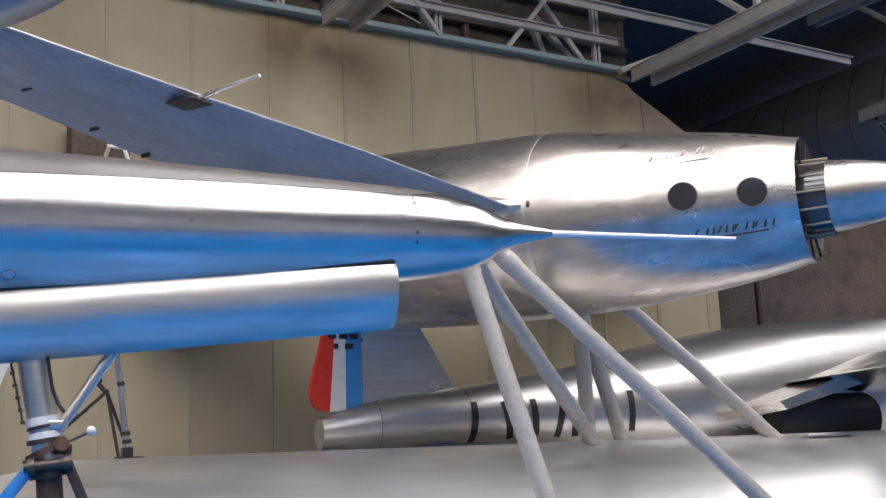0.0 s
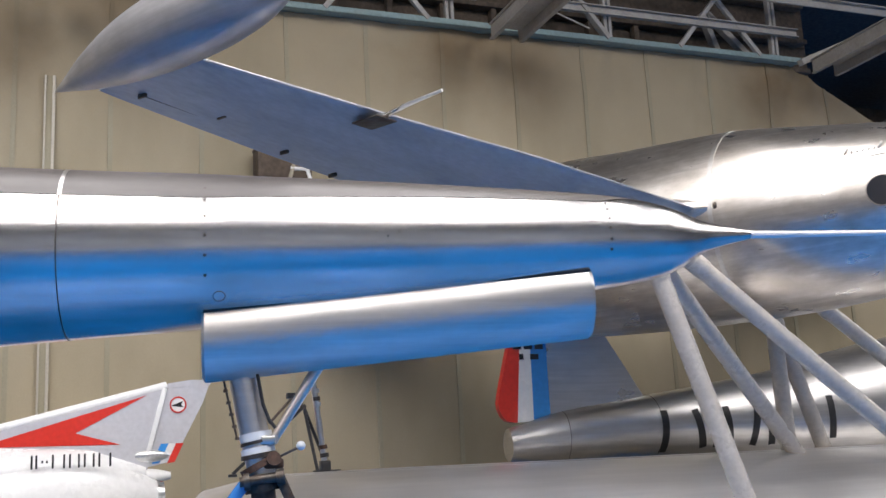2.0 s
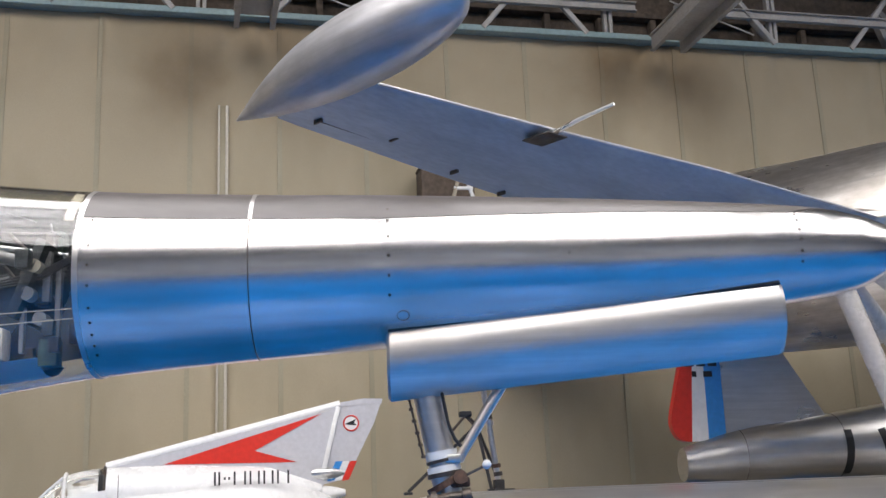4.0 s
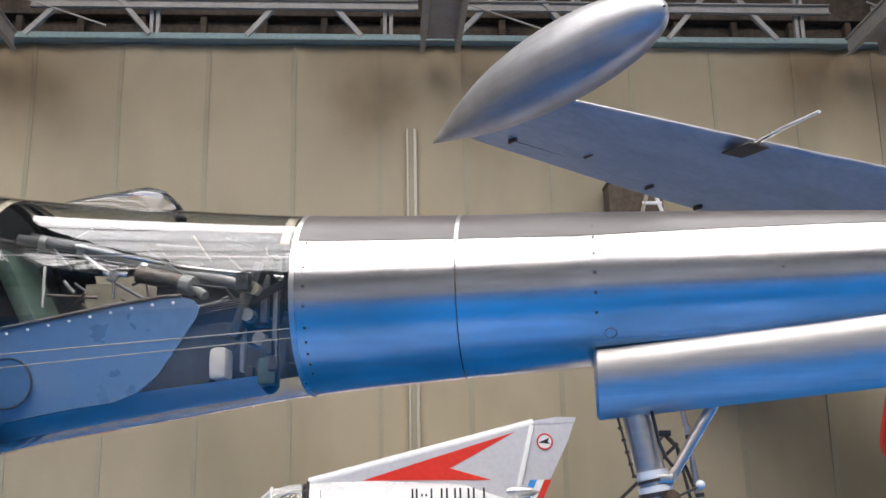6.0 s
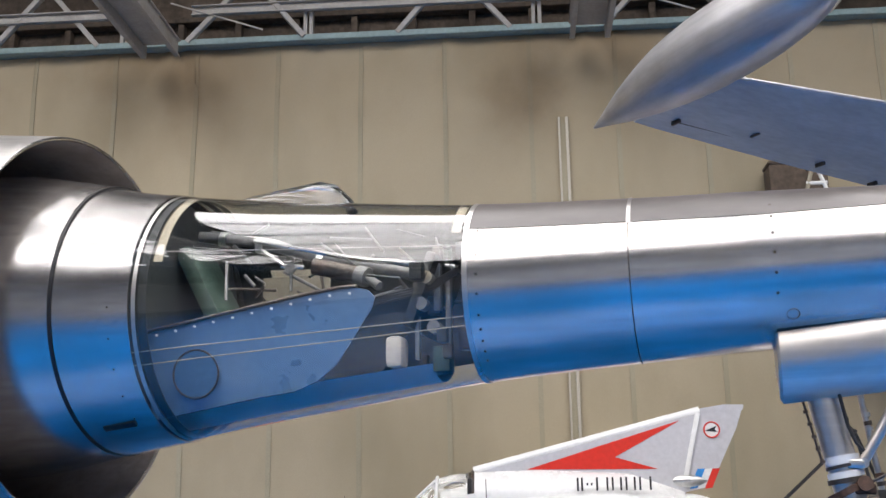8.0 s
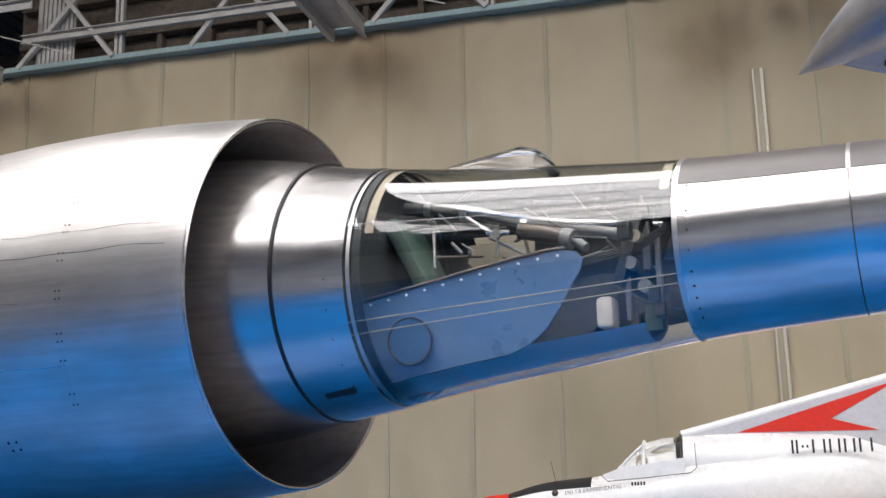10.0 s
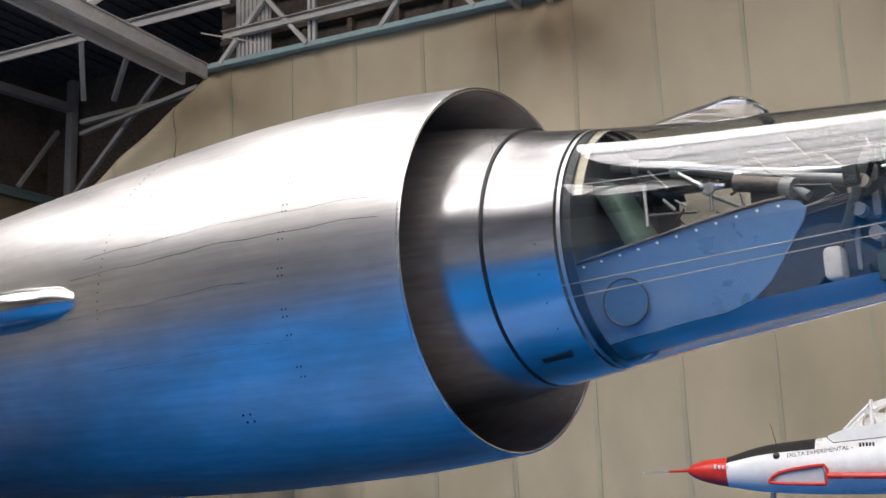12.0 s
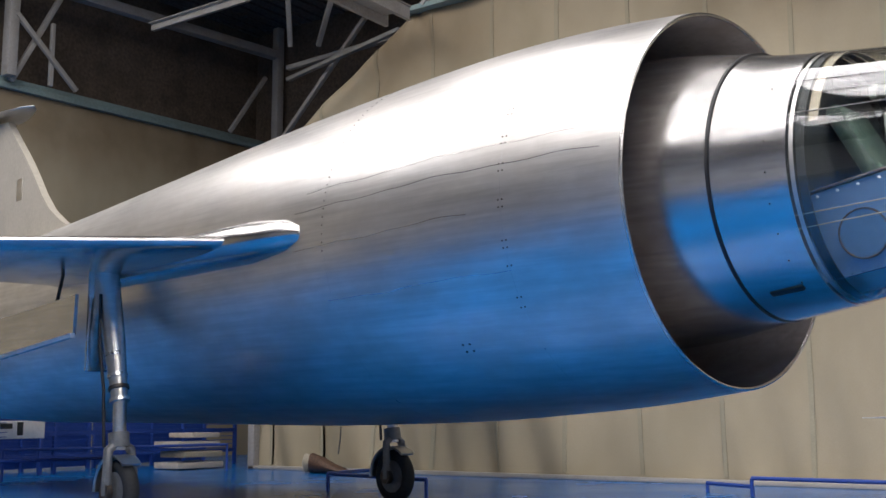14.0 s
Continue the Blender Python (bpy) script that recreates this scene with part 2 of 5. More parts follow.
PLAIN_WALL = material("pale_grey_closing_wall", (0.68, 0.67, 0.64), 0.9, 0, 10, 0.08, 0.05, stain=0.3, stain_scale=0.4, stain_colour=(0.2, 0.19, 0.17))
BLUE_RAIL = material("blue_steel_paint", (0.02, 0.06, 0.28), 0.45, 0, 25, 0.12, 0.03)


# ---- builders ----
def mesh_from(name, verts, faces, mat, sharp=35):
    me = bpy.data.meshes.new(name)
    me.from_pydata([tuple(v) for v in verts], [], faces)
    bm = bmesh.new()
    bm.from_mesh(me)
    bmesh.ops.recalc_face_normals(bm, faces=bm.faces)
    bm.to_mesh(me)
    bm.free()
    me.shade_smooth()
    me.set_sharp_from_angle(angle=radians(sharp))
    me.materials.append(mat)
    return me


def piece(name, vf, mat, parent=None, label="", sharp=35, at=None):
    ob = new(name, mesh_from(name, vf[0], vf[1], mat, sharp))
    if parent:
        ob.parent = parent
    if at is not None:
        ob.matrix_basis = at
    if label:
        ob["label"] = label
    return ob


def thing(name, m, label, category, group="", kind=""):
    ob = new(name)
    ob.matrix_basis = m
    ob.empty_display_size = 0.2
    return tagged(ob, label, category, group, kind)


def join(*shapes):
    v, f = [], []
    for a, b in shapes:
        k = len(v)
        v += list(a)
        f += [tuple(i + k for i in q) for q in b]
    return v, f


def turned(profile, n=72, a0=0.0, a1=360.0, cap0=False, cap1=False):
    """Round body along x: rows of (x, centre height, radius); angles from +y over +z."""
    full = abs(a1 - a0) >= 359.9
    cols = n if full else n + 1
    v, f = [], []
    for x, zc, r in profile:
        for k in range(cols):
            a = radians(a0 + (a1 - a0) * k / n)
            v.append((x, r * math.cos(a), zc + r * math.sin(a)))
    for i in range(len(profile) - 1):
        for k in range(n):
            k2 = (k + 1) % cols
            f.append((i * cols + k, i * cols + k2, (i + 1) * cols + k2, (i + 1) * cols + k))
    if cap0:
        f.append(tuple(range(cols)))
    if cap1:
        f.append(tuple((len(profile) - 1) * cols + k for k in range(cols)))
    return v, f


def fine(profile, steps=6):
    """Smooth a profile with a Catmull-Rom curve."""
    p = [np.array(q, float) for q in profile]
    p = [2 * p[0] - p[1]] + p + [2 * p[-1] - p[-2]]
    out = []
    for i in range(1, len(p) - 2):
        for k in range(steps):
            t = k / steps
            a, b, c, d = p[i - 1:i + 3]
            out.append(tuple(0.5 * (2 * b + (c - a) * t + (2 * a - 5 * b + 4 * c - d) * t * t + (3 * b - a - 3 * c + d) * t ** 3)))
    out.append(tuple(p[-2]))
    return out


def at_x(profile, x):
    """Centre height and radius of a profile at x."""
    q = sorted(profile)
    xs = [r[0] for r in q]
    return float(np.interp(x, xs, [r[1] for r in q])), float(np.interp(x, xs, [r[2] for r in q]))


def block(x0, x1, y0, y1, z0, z1, bevel=0.01):
    bm = bmesh.new()
    bmesh.ops.create_cube(bm, size=1)
    bmesh.ops.scale(bm, vec=(x1 - x0, y1 - y0, z1 - z0), verts=bm.verts)
    bmesh.ops.translate(bm, vec=((x0 + x1) / 2, (y0 + y1) / 2, (z0 + z1) / 2), verts=bm.verts)
    if bevel:
        b = min(bevel, 0.45 * min(x1 - x0, y1 - y0, z1 - z0))
        bmesh.ops.bevel(bm, geom=bm.edges[:], offset=b, segments=2, affect="EDGES", profile=0.5)
    bm.verts.index_update()
    vf = [tuple(v.co) for v in bm.verts], [tuple(v.index for v in q.verts) for q in bm.faces]
    bm.free()
    return vf


def moved(vf, m):
    return [tuple(m @ Vector(v)) for v in vf[0]], vf[1]


def beam(a, b, w, h, bevel=0.006, up=(0, 0, 1)):
    """A bar of section w x h from a to b."""
    a, b = Vector(a), Vector(b)
    d = (b - a).normalized()
    u = Vector(up)
    if abs(d.dot(u)) > 0.98:
        u = Vector((0, 1, 0))
    s = d.cross(u).normalized()
    u = s.cross(d)
    m = Matrix((d, s, u)).transposed().to_4x4()
    m.translation = a
    return moved(block(0, (b - a).length, -w / 2, w / 2, -h / 2, h / 2, bevel), m)


def pipe(points, r, n=12, r_end=None):
    """A round bar along points, with closed ends."""
    P = [Vector(p) for p in points]
    v, f = [], []
    u = None
    for i, p in enumerate(P):
        d = (P[min(i + 1, len(P) - 1)] - P[max(i - 1, 0)]).normalized()
        if u is None:
            u = d.orthogonal().normalized()
        u = (u - d * u.dot(d)).normalized()
        s = d.cross(u)
        rr = r if r_end is None else r + (r_end - r) * i / (len(P) - 1)
        for k in range(n):
            a = 2 * math.pi * k / n
            v.append(tuple(p + (u * math.cos(a) + s * math.sin(a)) * rr))
    for i in range(len(P) - 1):
        for k in range(n):
            f.append((i * n + k, i * n + (k + 1) % n, (i + 1) * n + (k + 1) % n, (i + 1) * n + k))
    f.append(tuple(range(n)))
    f.append(tuple((len(P) - 1) * n + k for k in range(n)))
    return v, f


def loft(loops, cap=True):
    n = len(loops[0])
    v = [q for lp in loops for q in lp]
    f = []
    for i in range(len(loops) - 1):
        for k in range(n):
            f.append((i * n + k, i * n + (k + 1) % n, (i + 1) * n + (k + 1) % n, (i + 1) * n + k))
    if cap:
        f.append(tuple(range(n)))
        f.append(tuple((len(loops) - 1) * n + k for k in range(n)))
    return v, f


def foil(chord, thick, n=14):
    """Wing section: nose at x=0, tail at x=-chord; (x, z) all round."""
    up, lo = [], []
    for k in range(n + 1):
        c = 0.5 * (1 - math.cos(math.pi * k / n))
        t = 5 * thick * (0.2969 * math.sqrt(c) - 0.126 * c - 0.3516 * c * c + 0.2843 * c ** 3 - 0.1015 * c ** 4)
        t = max(t, 0.0015)
        up.append((-chord * c, chord * t))
        lo.append((-chord * c, -chord * t * 0.8))
    return up + lo[::-1][:-1]


def wing_shape(stations):
    """Loft of foils: rows of (x of the nose, y, z, chord, thickness)."""
    return loft([[(x + px, y, z + pz) for px, pz in foil(c, t)] for x, y, z, c, t in stations])


def plate(outline, y, thick):
    """A flat plate in the x-z plane, round its outline."""
    n = len(outline)
    v = [(x, y - thick / 2, z) for x, z in outline] + [(x, y + thick / 2, z) for x, z in outline]
    f = [tuple(range(n)), tuple(range(2 * n - 1, n - 1, -1))]
    f += [(k, (k + 1) % n, n + (k + 1) % n, n + k) for k in range(n)]
    return v, f


def disc(centre, r, normal, depth=0.01, n=24):
    c, d = Vector(centre), Vector(normal).normalized()
    return pipe([c - d * depth / 2, c + d * depth / 2], r, n)


def ring(centre, R, r, normal, n=40, m=8):
    d = Vector(normal).normalized()
    u = d.orthogonal().normalized()
    s = d.cross(u)
    v, f = [], []
    for i in range(n):
        a = 2 * math.pi * i / n
        o = u * math.cos(a) + s * math.sin(a)
        for k in range(m):
            b = 2 * math.pi * k / m
            v.append(tuple(Vector(centre) + o * (R + r * math.cos(b)) + d * r * math.sin(b)))
    for i in range(n):
        for k in range(m):
            f.append((i * m + k, ((i + 1) % n) * m + k, ((i + 1) % n) * m + (k + 1) % m, i * m + (k + 1) % m))
    return v, f


def wheel(parent, centre, r, w, axle=(0, 1, 0)):
    c = Vector(centre)
    wh = piece("wheel", ring(c, r - w / 2, w / 2, axle, 36, 12), RUBBER, parent, "black rubber tyre")
    piece("rim", disc(c, r - w * 0.8, axle, w * 0.8), COCKPIT_TUBE, wh, "grey metal rim")
    return wh


# ---- hall ----
WALL_Y, WALL_TOP = 14.1, 7.26
WALL_X0, WALL_X1 = -14.0, 13.5


def wall_top(x):
    """The cloth is cut away in a slope towards both ends."""
    if x < -10.75:
        return WALL_TOP + 0.63 * (x + 10.75)
    return max(4.9, WALL_TOP - 0.52 * max(0.0, x - 11.45))


TIES = [q for bx in TRUSS_X for q in (bx, bx - 1.9, bx - 3.65)]


def cloth_depth(x, z):
    """How far the cloth hangs in front of its battens."""
    sag = 0.008 * math.cos(2 * math.pi * (x - 5.38) / 1.123)
    drop, tied = WALL_TOP - z, 0.0
    if drop < 2.6:
        # folds that fan out below each point where the cloth is tied up
        for i, bx in enumerate(TIES):
            d = x - bx
            if abs(d) < 2.6:
                ang = math.atan2(d, drop + 0.3)
                size = 0.075 if i % 3 == 0 else 0.045
                tied += size * (1 - drop / 2.6) ** 2 * math.cos(7.0 * ang + bx) * math.exp(-1.6 * ang * ang) * min(1.0, 0.25 + 1.6 * drop)
    slack = max(0.0, -x - 10.2) / 3.5
    if slack > 0:
        # slack folds along the cut edge in the corner
        tied += 0.11 * min(1.0, slack * 1.4) * math.sin(9.0 * (wall_top(x) - z) / (1.0 + 0.25 * (wall_top(x) - z))) * math.exp(-0.7 * max(0.0, wall_top(x) - z))
    low = max(0.0, 1 - z / 2.0) ** 1.3 * (0.05 + 0.06 * max(0.0, min(1.0, (-x - 6.5) / 4.0))) * math.sin(x * 6.3 + 2.2 * math.sin(x * 1.3) + 1.6 * z)
    return sag + tied + low + 0.03 * noise.noise((x * 0.8, z * 0.35, 3.0)) + 0.014 * noise.noise((x * 2.6, z * 0.7, 7.0))


def cloth_grid(x0, x1, z0, z1, nx, nz, proud=0.0, back=0.2):
    v, f = [], []
    for i in range(nx + 1):
        for k in range(nz + 1):
            x = x0 + (x1 - x0) * i / nx
            z = z0 + (min(z1, wall_top(x)) - z0) * k / nz
            v.append((x, WALL_Y - cloth_depth(x, z) - proud, z))
    for i in range(nx):
        for k in range(nz):
            a = i * (nz + 1) + k
            f.append((a, a + nz + 1, a + nz + 2, a + 1))
    # returns at the foot, the top and both ends, and the back
    n, w = len(v), nz + 1
    for i in range(nx + 1):
        x = x0 + (x1 - x0) * i / nx
        v += [(x, WALL_Y + back, z0), (x, WALL_Y + back, min(z1, wall_top(x)))]
    for i in range(nx):
        p, q = n + 2 * i, n + 2 * i + 2
        f += [(i * w, p, q, (i + 1) * w), (i * w + nz, (i + 1) * w + nz, q + 1, p + 1), (p, p + 1, q + 1, q)]
    f.append((*range(0, w), n + 1, n))
    f.append((*range(nx * w, nx * w + w), n + 2 * nx + 1, n + 2 * nx))
    return v, f


floor = tagged(piece("floor", block(-32, 46, -18, 32, -0.2, 0.0, 0), FLOOR), "glossy blue painted hall floor", "floor", kind="structure")
wall_north = tagged(piece("wall_north", cloth_grid(WALL_X0, WALL_X1, 0, WALL_TOP, 480, 84), CLOTH, sharp=80), "beige cloth covered hall wall with vertical seams", "wall", kind="structure")
for k in range(-17, 16):
    x = 5.38 + 1.123 * k
    if WALL_X0 + 0.1 < x < WALL_X1 - 0.1:
        piece("seam_tape", cloth_grid(x - 0.03, x + 0.03, 0.08, WALL_TOP - 0.02, 3, 84, 0.014, 0.02), CLOTH_SEAM, wall_north, sharp=80)
tagged(piece("trim_teal", join(block(-10.95, 11.55, 13.9, 14.0, WALL_TOP - 0.01, WALL_TOP + 0.075, 0.01), block(-10.95, 11.55, 14.03, 14.25, WALL_TOP + 0.01, WALL_TOP + 0.05, 0.004)), TEAL), "faded teal painted rail along the wall top", "trim", kind="structure")
tagged(piece("baseboard", block(WALL_X0, WALL_X1, 13.88, 13.98, 0, 0.06, 0.01), BEAM), "pale dirty skirting along the cloth wall", "baseboard", kind="structure")
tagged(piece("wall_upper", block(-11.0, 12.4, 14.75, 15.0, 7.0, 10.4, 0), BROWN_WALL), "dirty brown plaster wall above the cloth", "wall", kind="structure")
rail = tagged(thing("wall_rail", pose(0.17, WALL_Y, 0), "narrow white vertical conduit rail fixed to the wall", "rail", kind="structure"))
for dx, w in ((-0.05, 0.012), (0.05, 0.018)):
    piece("channel", block(dx - w, dx + w, -0.075, -0.035, 0.0, 6.06, 0.005), CONDUIT, rail)
piece("back_strip", block(-0.06, 0.066, -0.05, -0.02, 0.0, 6.06, 0.003), CLOTH_SEAM, rail)

# side bay, far hall and the closing walls
WEST = pose(-19.0, 19.0, 0, 0, 0, -4.3)
tagged(piece("wall_west", block(-0.2, 0.0, -37, 0.5, 0, 7.26, 0), CLOTH, at=WEST), "beige cloth covered end wall", "wall", kind="structure")
tagged(piece("trim_west", join(block(0.0, 0.12, -37, 0.5, 7.22, 7.34, 0.01), block(-0.12, 0.06, -37, 0.5, 7.34, 7.45, 0.01)), TEAL, at=WEST), "pale teal rail along the end wall", "trim", kind="structure")
tagged(piece("wall_west_upper", block(-0.9, -0.7, -37, 0.5, 7.0, 10.4, 0), BROWN_WALL, at=WEST), "dark brown dirty upper end wall", "wall", kind="structure")
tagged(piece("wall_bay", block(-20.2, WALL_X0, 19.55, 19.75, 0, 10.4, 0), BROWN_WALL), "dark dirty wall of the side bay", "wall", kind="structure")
tagged(piece("wall_bay_side", block(WALL_X0 - 0.15, WALL_X0 - 0.01, 14.32, 19.55, 0, 5.2, 0), CLOTH), "beige cloth return wall", "wall", kind="structure")
# south and east walls are added unseen; their pale colour lightens the metal's reflections
tagged(piece("wall_south", block(-20, 41, -15.2, -15.0, 0, 10.4, 0), PLAIN_WALL), "added pale grey wall closing the hall", "wall", kind="structure")
tagged(piece("wall_east", block(40, 40.2, -15, 30, 0, 10.4, 0), PLAIN_WALL), "added pale grey wall closing the hall", "wall", kind="structure")
# the far wall borrows the dark plaster colour to carry its shade
tagged(piece("wall_north_far", block(-14, 40, 23.0, 23.2, 0, 10.4, 0), BROWN_WALL), "far hall wall, its shade put in as dark brown colour", "wall", kind="structure")

Y0, Y1 = -9.5, 9.5
parts_ = [block(-32, 46, -18, Y0, ROOF_Z, ROOF_Z + 0.15, 0), *[block(*q, ROOF_Z, ROOF_Z + 0.15, 0) for q in ((-32, FAR_FILL_OPENING[0], Y1, 32), (FAR_FILL_OPENING[1], 46, Y1, 32), (*FAR_FILL_OPENING[:2], Y1, FAR_FILL_OPENING[2]), (*FAR_FILL_OPENING[:2], FAR_FILL_OPENING[3], 32))]]
edges = [-32] + [q for s_ in SKYLIGHTS for q in s_[:2]] + [46]
for a, b in zip(edges[0::2], edges[1::2]):
    parts_.append(block(a, b, Y0, Y1, ROOF_Z, ROOF_Z + 0.15, 0))
for a, b, c, d in SKYLIGHTS:
    if c > Y0 + 0.01:
        parts_.append(block(a, b, Y0, c, ROOF_Z, ROOF_Z + 0.15, 0))
    if d < Y1 - 0.01:
        parts_.append(block(a, b, d, Y1, ROOF_Z, ROOF_Z + 0.15, 0))
# unseen bars across the skylights, added to break up their reflections
for a, b, c, d in SKYLIGHTS:
    y = c + 1.1
    while y < d - 0.3:
        parts_.append(block(a, b, y - 0.13, y + 0.13, ROOF_Z - 0.08, ROOF_Z - 0.02, 0))
        y += 2.3
x = -20.0
while x < 20:
    parts_.append(block(x, x + 0.1, Y1, 19.5 if x < -11 else 15, ROOF_Z - 0.06, ROOF_Z - 0.003, 0))
    x += 0.35
tagged(piece("ceiling", join(*parts_), ROOF), "dark corrugated hall roof with skylights", "ceiling", kind="structure")


def roof_truss(x):
    t = tagged(thing("roof_truss", pose(x, 0, 0), "old white painted steel lattice roof truss", "truss", "roof trusses", "structure"))
    z0, z1 = 7.06, 9.4
    for dx in (-0.21, 0.21):
        s = 1 if dx > 0 else -1
        piece("bottom_chord", join(block(dx - 0.02, dx + 0.02, -14.9, 13.6, z0 - 0.12, z0 + 0.12, 0.005), block(dx, dx + s * 0.05, -14.9, 13.6, z0 - 0.12, z0 - 0.1, 0.003), block(dx, dx + s * 0.05, -14.9, 13.6, z0 + 0.1, z0 + 0.12, 0.003)) if s > 0 else join(block(dx - 0.02, dx + 0.02, -14.9, 13.6, z0 - 0.12, z0 + 0.12, 0.005), block(dx - 0.05, dx, -14.9, 13.6, z0 - 0.12, z0 - 0.1, 0.003), block(dx - 0.05, dx, -14.9, 13.6, z0 + 0.1, z0 + 0.12, 0.003)), BEAM, t)
    piece("web_plate", block(-0.2, 0.2, -14.9, 13.5, z0 + 0.02, z0 + 0.05, 0.004), BEAM, t)
    for dx in (-0.12, 0.12):
        piece("top_chord", block(dx - 0.04, dx + 0.04, -14.9, 14.6, z1 - 0.1, z1 + 0.1, 0.006), BEAM, t)
    y, flip = 13.6, False
    while y > -14:
        y2 = y - 2.6
        piece("diagonal", beam((0, y, z0 if flip else z1), (0, y2, z1 if flip else z0), 0.12, 0.09), BEAM, t)
        piece("upright", beam((0, y2, z0), (0, y2, z1), 0.1, 0.08), BEAM, t)
        y, flip = y2, not flip
    return t


first_truss = roof_truss(TRUSS_X[0])
for x in TRUSS_X[1:]:
    copy_thing(first_truss, pose(x, 0, 0))


def wall_girder(x0, x1):
    """Lattice girder between two trusses, along the wall's top."""
    t = tagged(thing("wall_girder", pose(x0, 13.9, 0), "white painted lattice girder between the trusses", "girder", "wall girders", "structure"))
    L = x1 - x0
    piece("rail_top", join(block(0.3, L - 0.25, -0.012, 0.012, 7.66, 7.8, 0.004), block(0.3, L - 0.25, -0.07, 0.0, 7.785, 7.8, 0.003), block(0.3, L - 0.25, -0.07, 0.0, 7.66, 7.675, 0.003)), BEAM, t)
    piece("rail_high", block(0.3, L - 0.25, -0.05, 0.05, 9.2, 9.3, 0.006), BEAM, t)
    for d_ in (0.66, 3.72):
        piece("upright", join(beam((L - d_ - 0.03, 0.1, 7.3), (L - d_ - 0.03, 0.1, 9.25), 0.05, 0.09), beam((L - d_ + 0.05, 0.1, 7.3), (L - d_ + 0.05, 0.1, 9.25), 0.05, 0.09)), BEAM, t)
    for d0, d1, w_ in ((2.5, 0.9, 0.08), (5.35, 3.6, 0.08), (3.75, 5.3, 0.12), (1.0, 2.6, 0.07)):
        piece("diagonal", beam((L - d0, 0.02, 7.3), (L - d1, 0.02, 9.2), w_, 0.07), BEAM, t)
    piece("tie_rod", pipe([(0.1, -0.3, 7.72), (1.35, -0.3, 7.28)], 0.012, 6), BEAM, t)
    return t


girder = wall_girder(TRUSS_X[0], TRUSS_X[1])
for a in TRUSS_X[1:-2]:
    copy_thing(girder, pose(a, 13.9, 0))
# long purlins past the outer trusses, studs on the plaster behind the rail
for x0, x1 in ((-16.5, -10.0), (9.9, 17.0)):
    tagged(piece("purlin", join(block(x0, x1, 13.57, 13.6, 8.08, 8.22, 0.004), block(x0, x1, 13.5, 13.58, 8.2, 8.22, 0.003)), BEAM), "pale painted steel purlin between roof trusses", "purlin", kind="structure")
tagged(piece("vent_panel", join(*[block(-10.15 + 0.075 * k, -10.1 + 0.075 * k, 14.0, 14.03, 7.36, 8.6, 0.004) for k in range(8)], block(-10.2, -9.55, 14.03, 14.06, 7.36, 8.6, 0.004)), BEAM), "pale ribbed sheet panel above the cloth", "panel", kind="structure")
for k, x in enumerate(np.arange(-9.3, 9.5, 0.83)):
    piece("wall_stud", block(x - 0.045, x + 0.045, 14.6, 14.74, 7.0, 7.9 + 0.05 * (k % 3), 0.01), BROWN_WALL)["kind"] = "structure"
for z in (7.42, 7.95, 8.6):
    piece("plaster_ledge", block(-10.9, 12.3, 14.55, 14.74, z - 0.04, z + 0.05, 0.02), BROWN_WALL)["kind"] = "structure"
# steel braces in the dark bays past both ends of the cloth
for a, b, r in (((-16.2, 17.0, 8.2), (-13.0, 17.0, 8.3), 0.06), ((-16.2, 17.0, 7.95), (-12.6, 16.2, 8.05), 0.05), ((-16.4, 17.0, 6.6), (-14.0, 17.0, 8.95), 0.05), ((-18.9, 15.6, 9.25), (-18.0, 17.6, 10.38), 0.07), ((-15.2, 16.0, 8.2), (-14.4, 15.0, 9.4), 0.05), ((-14.9, 16.5, 8.3), (-13.6, 15.6, 9.2), 0.05),
                ((10.0, 14.3, 8.1), (10.35, 14.3, 7.1), 0.06), ((10.1, 14.3, 8.1), (11.2, 14.3, 7.1), 0.06), ((11.35, 13.7, 7.15), (13.6, 13.7, 8.15), 0.06), ((13.2, 16.0, 6.2), (13.2, 16.0, 10.3), 0.09)):
    tagged(piece("roof_brace", beam(a, b, r * 2, r * 1.6), BEAM), "dull painted steel roof brace", "brace", "roof braces", "structure")
tagged(piece("air_duct", turned(fine([(0, 0, 0.05), (0.1, 0, 0.16), (0.5, 0, 0.2), (2.5, 0, 0.2)], 4), 28, cap1=True), ALU_GREY, at=Matrix.Translation((12.35, 12.1, 8.72)) @ pose(0, 0, 0, 0, -4, 128)), "pale round duct hung under the roof", "duct", kind="structure")
west = tagged(thing("end_wall_truss", WEST @ pose(0.3, 0, 0), "grey painted steel lattice on the end wall", "truss", kind="structure"))
piece("top_chord", beam((0, -27.0, 8.9), (0, 0.35, 9.6), 0.22, 0.2), BEAM, west)
piece("end_upright", join(beam((0, 0.3, 7.4), (0, 0.3, 10.3), 0.2, 0.2)), BEAM, west)
piece("end_brace", beam((0, -0.1, 8.95), (0, -1.15, 7.4), 0.09, 0.09), BEAM, west)
for y_ in (-6.6, -13.3, -20.0):
    piece("upright", beam((0, y_, 7.4), (0, y_, 9.3), 0.24, 0.2), BEAM, west)
    piece("thin_upright", beam((0, y_ + 0.88, 7.4), (0, y_ + 0.88, 8.7), 0.08, 0.08), BEAM, west)
    piece("cross_brace", beam((0.1, y_ + 0.05, 8.65), (0.1, y_ + 1.4, 7.4), 0.09, 0.09), BEAM, west)
    piece("cross_brace", beam((-0.08, y_ + 1.05, 9.3), (-0.08, y_ + 0.1, 7.35), 0.11, 0.1), BEAM, west)

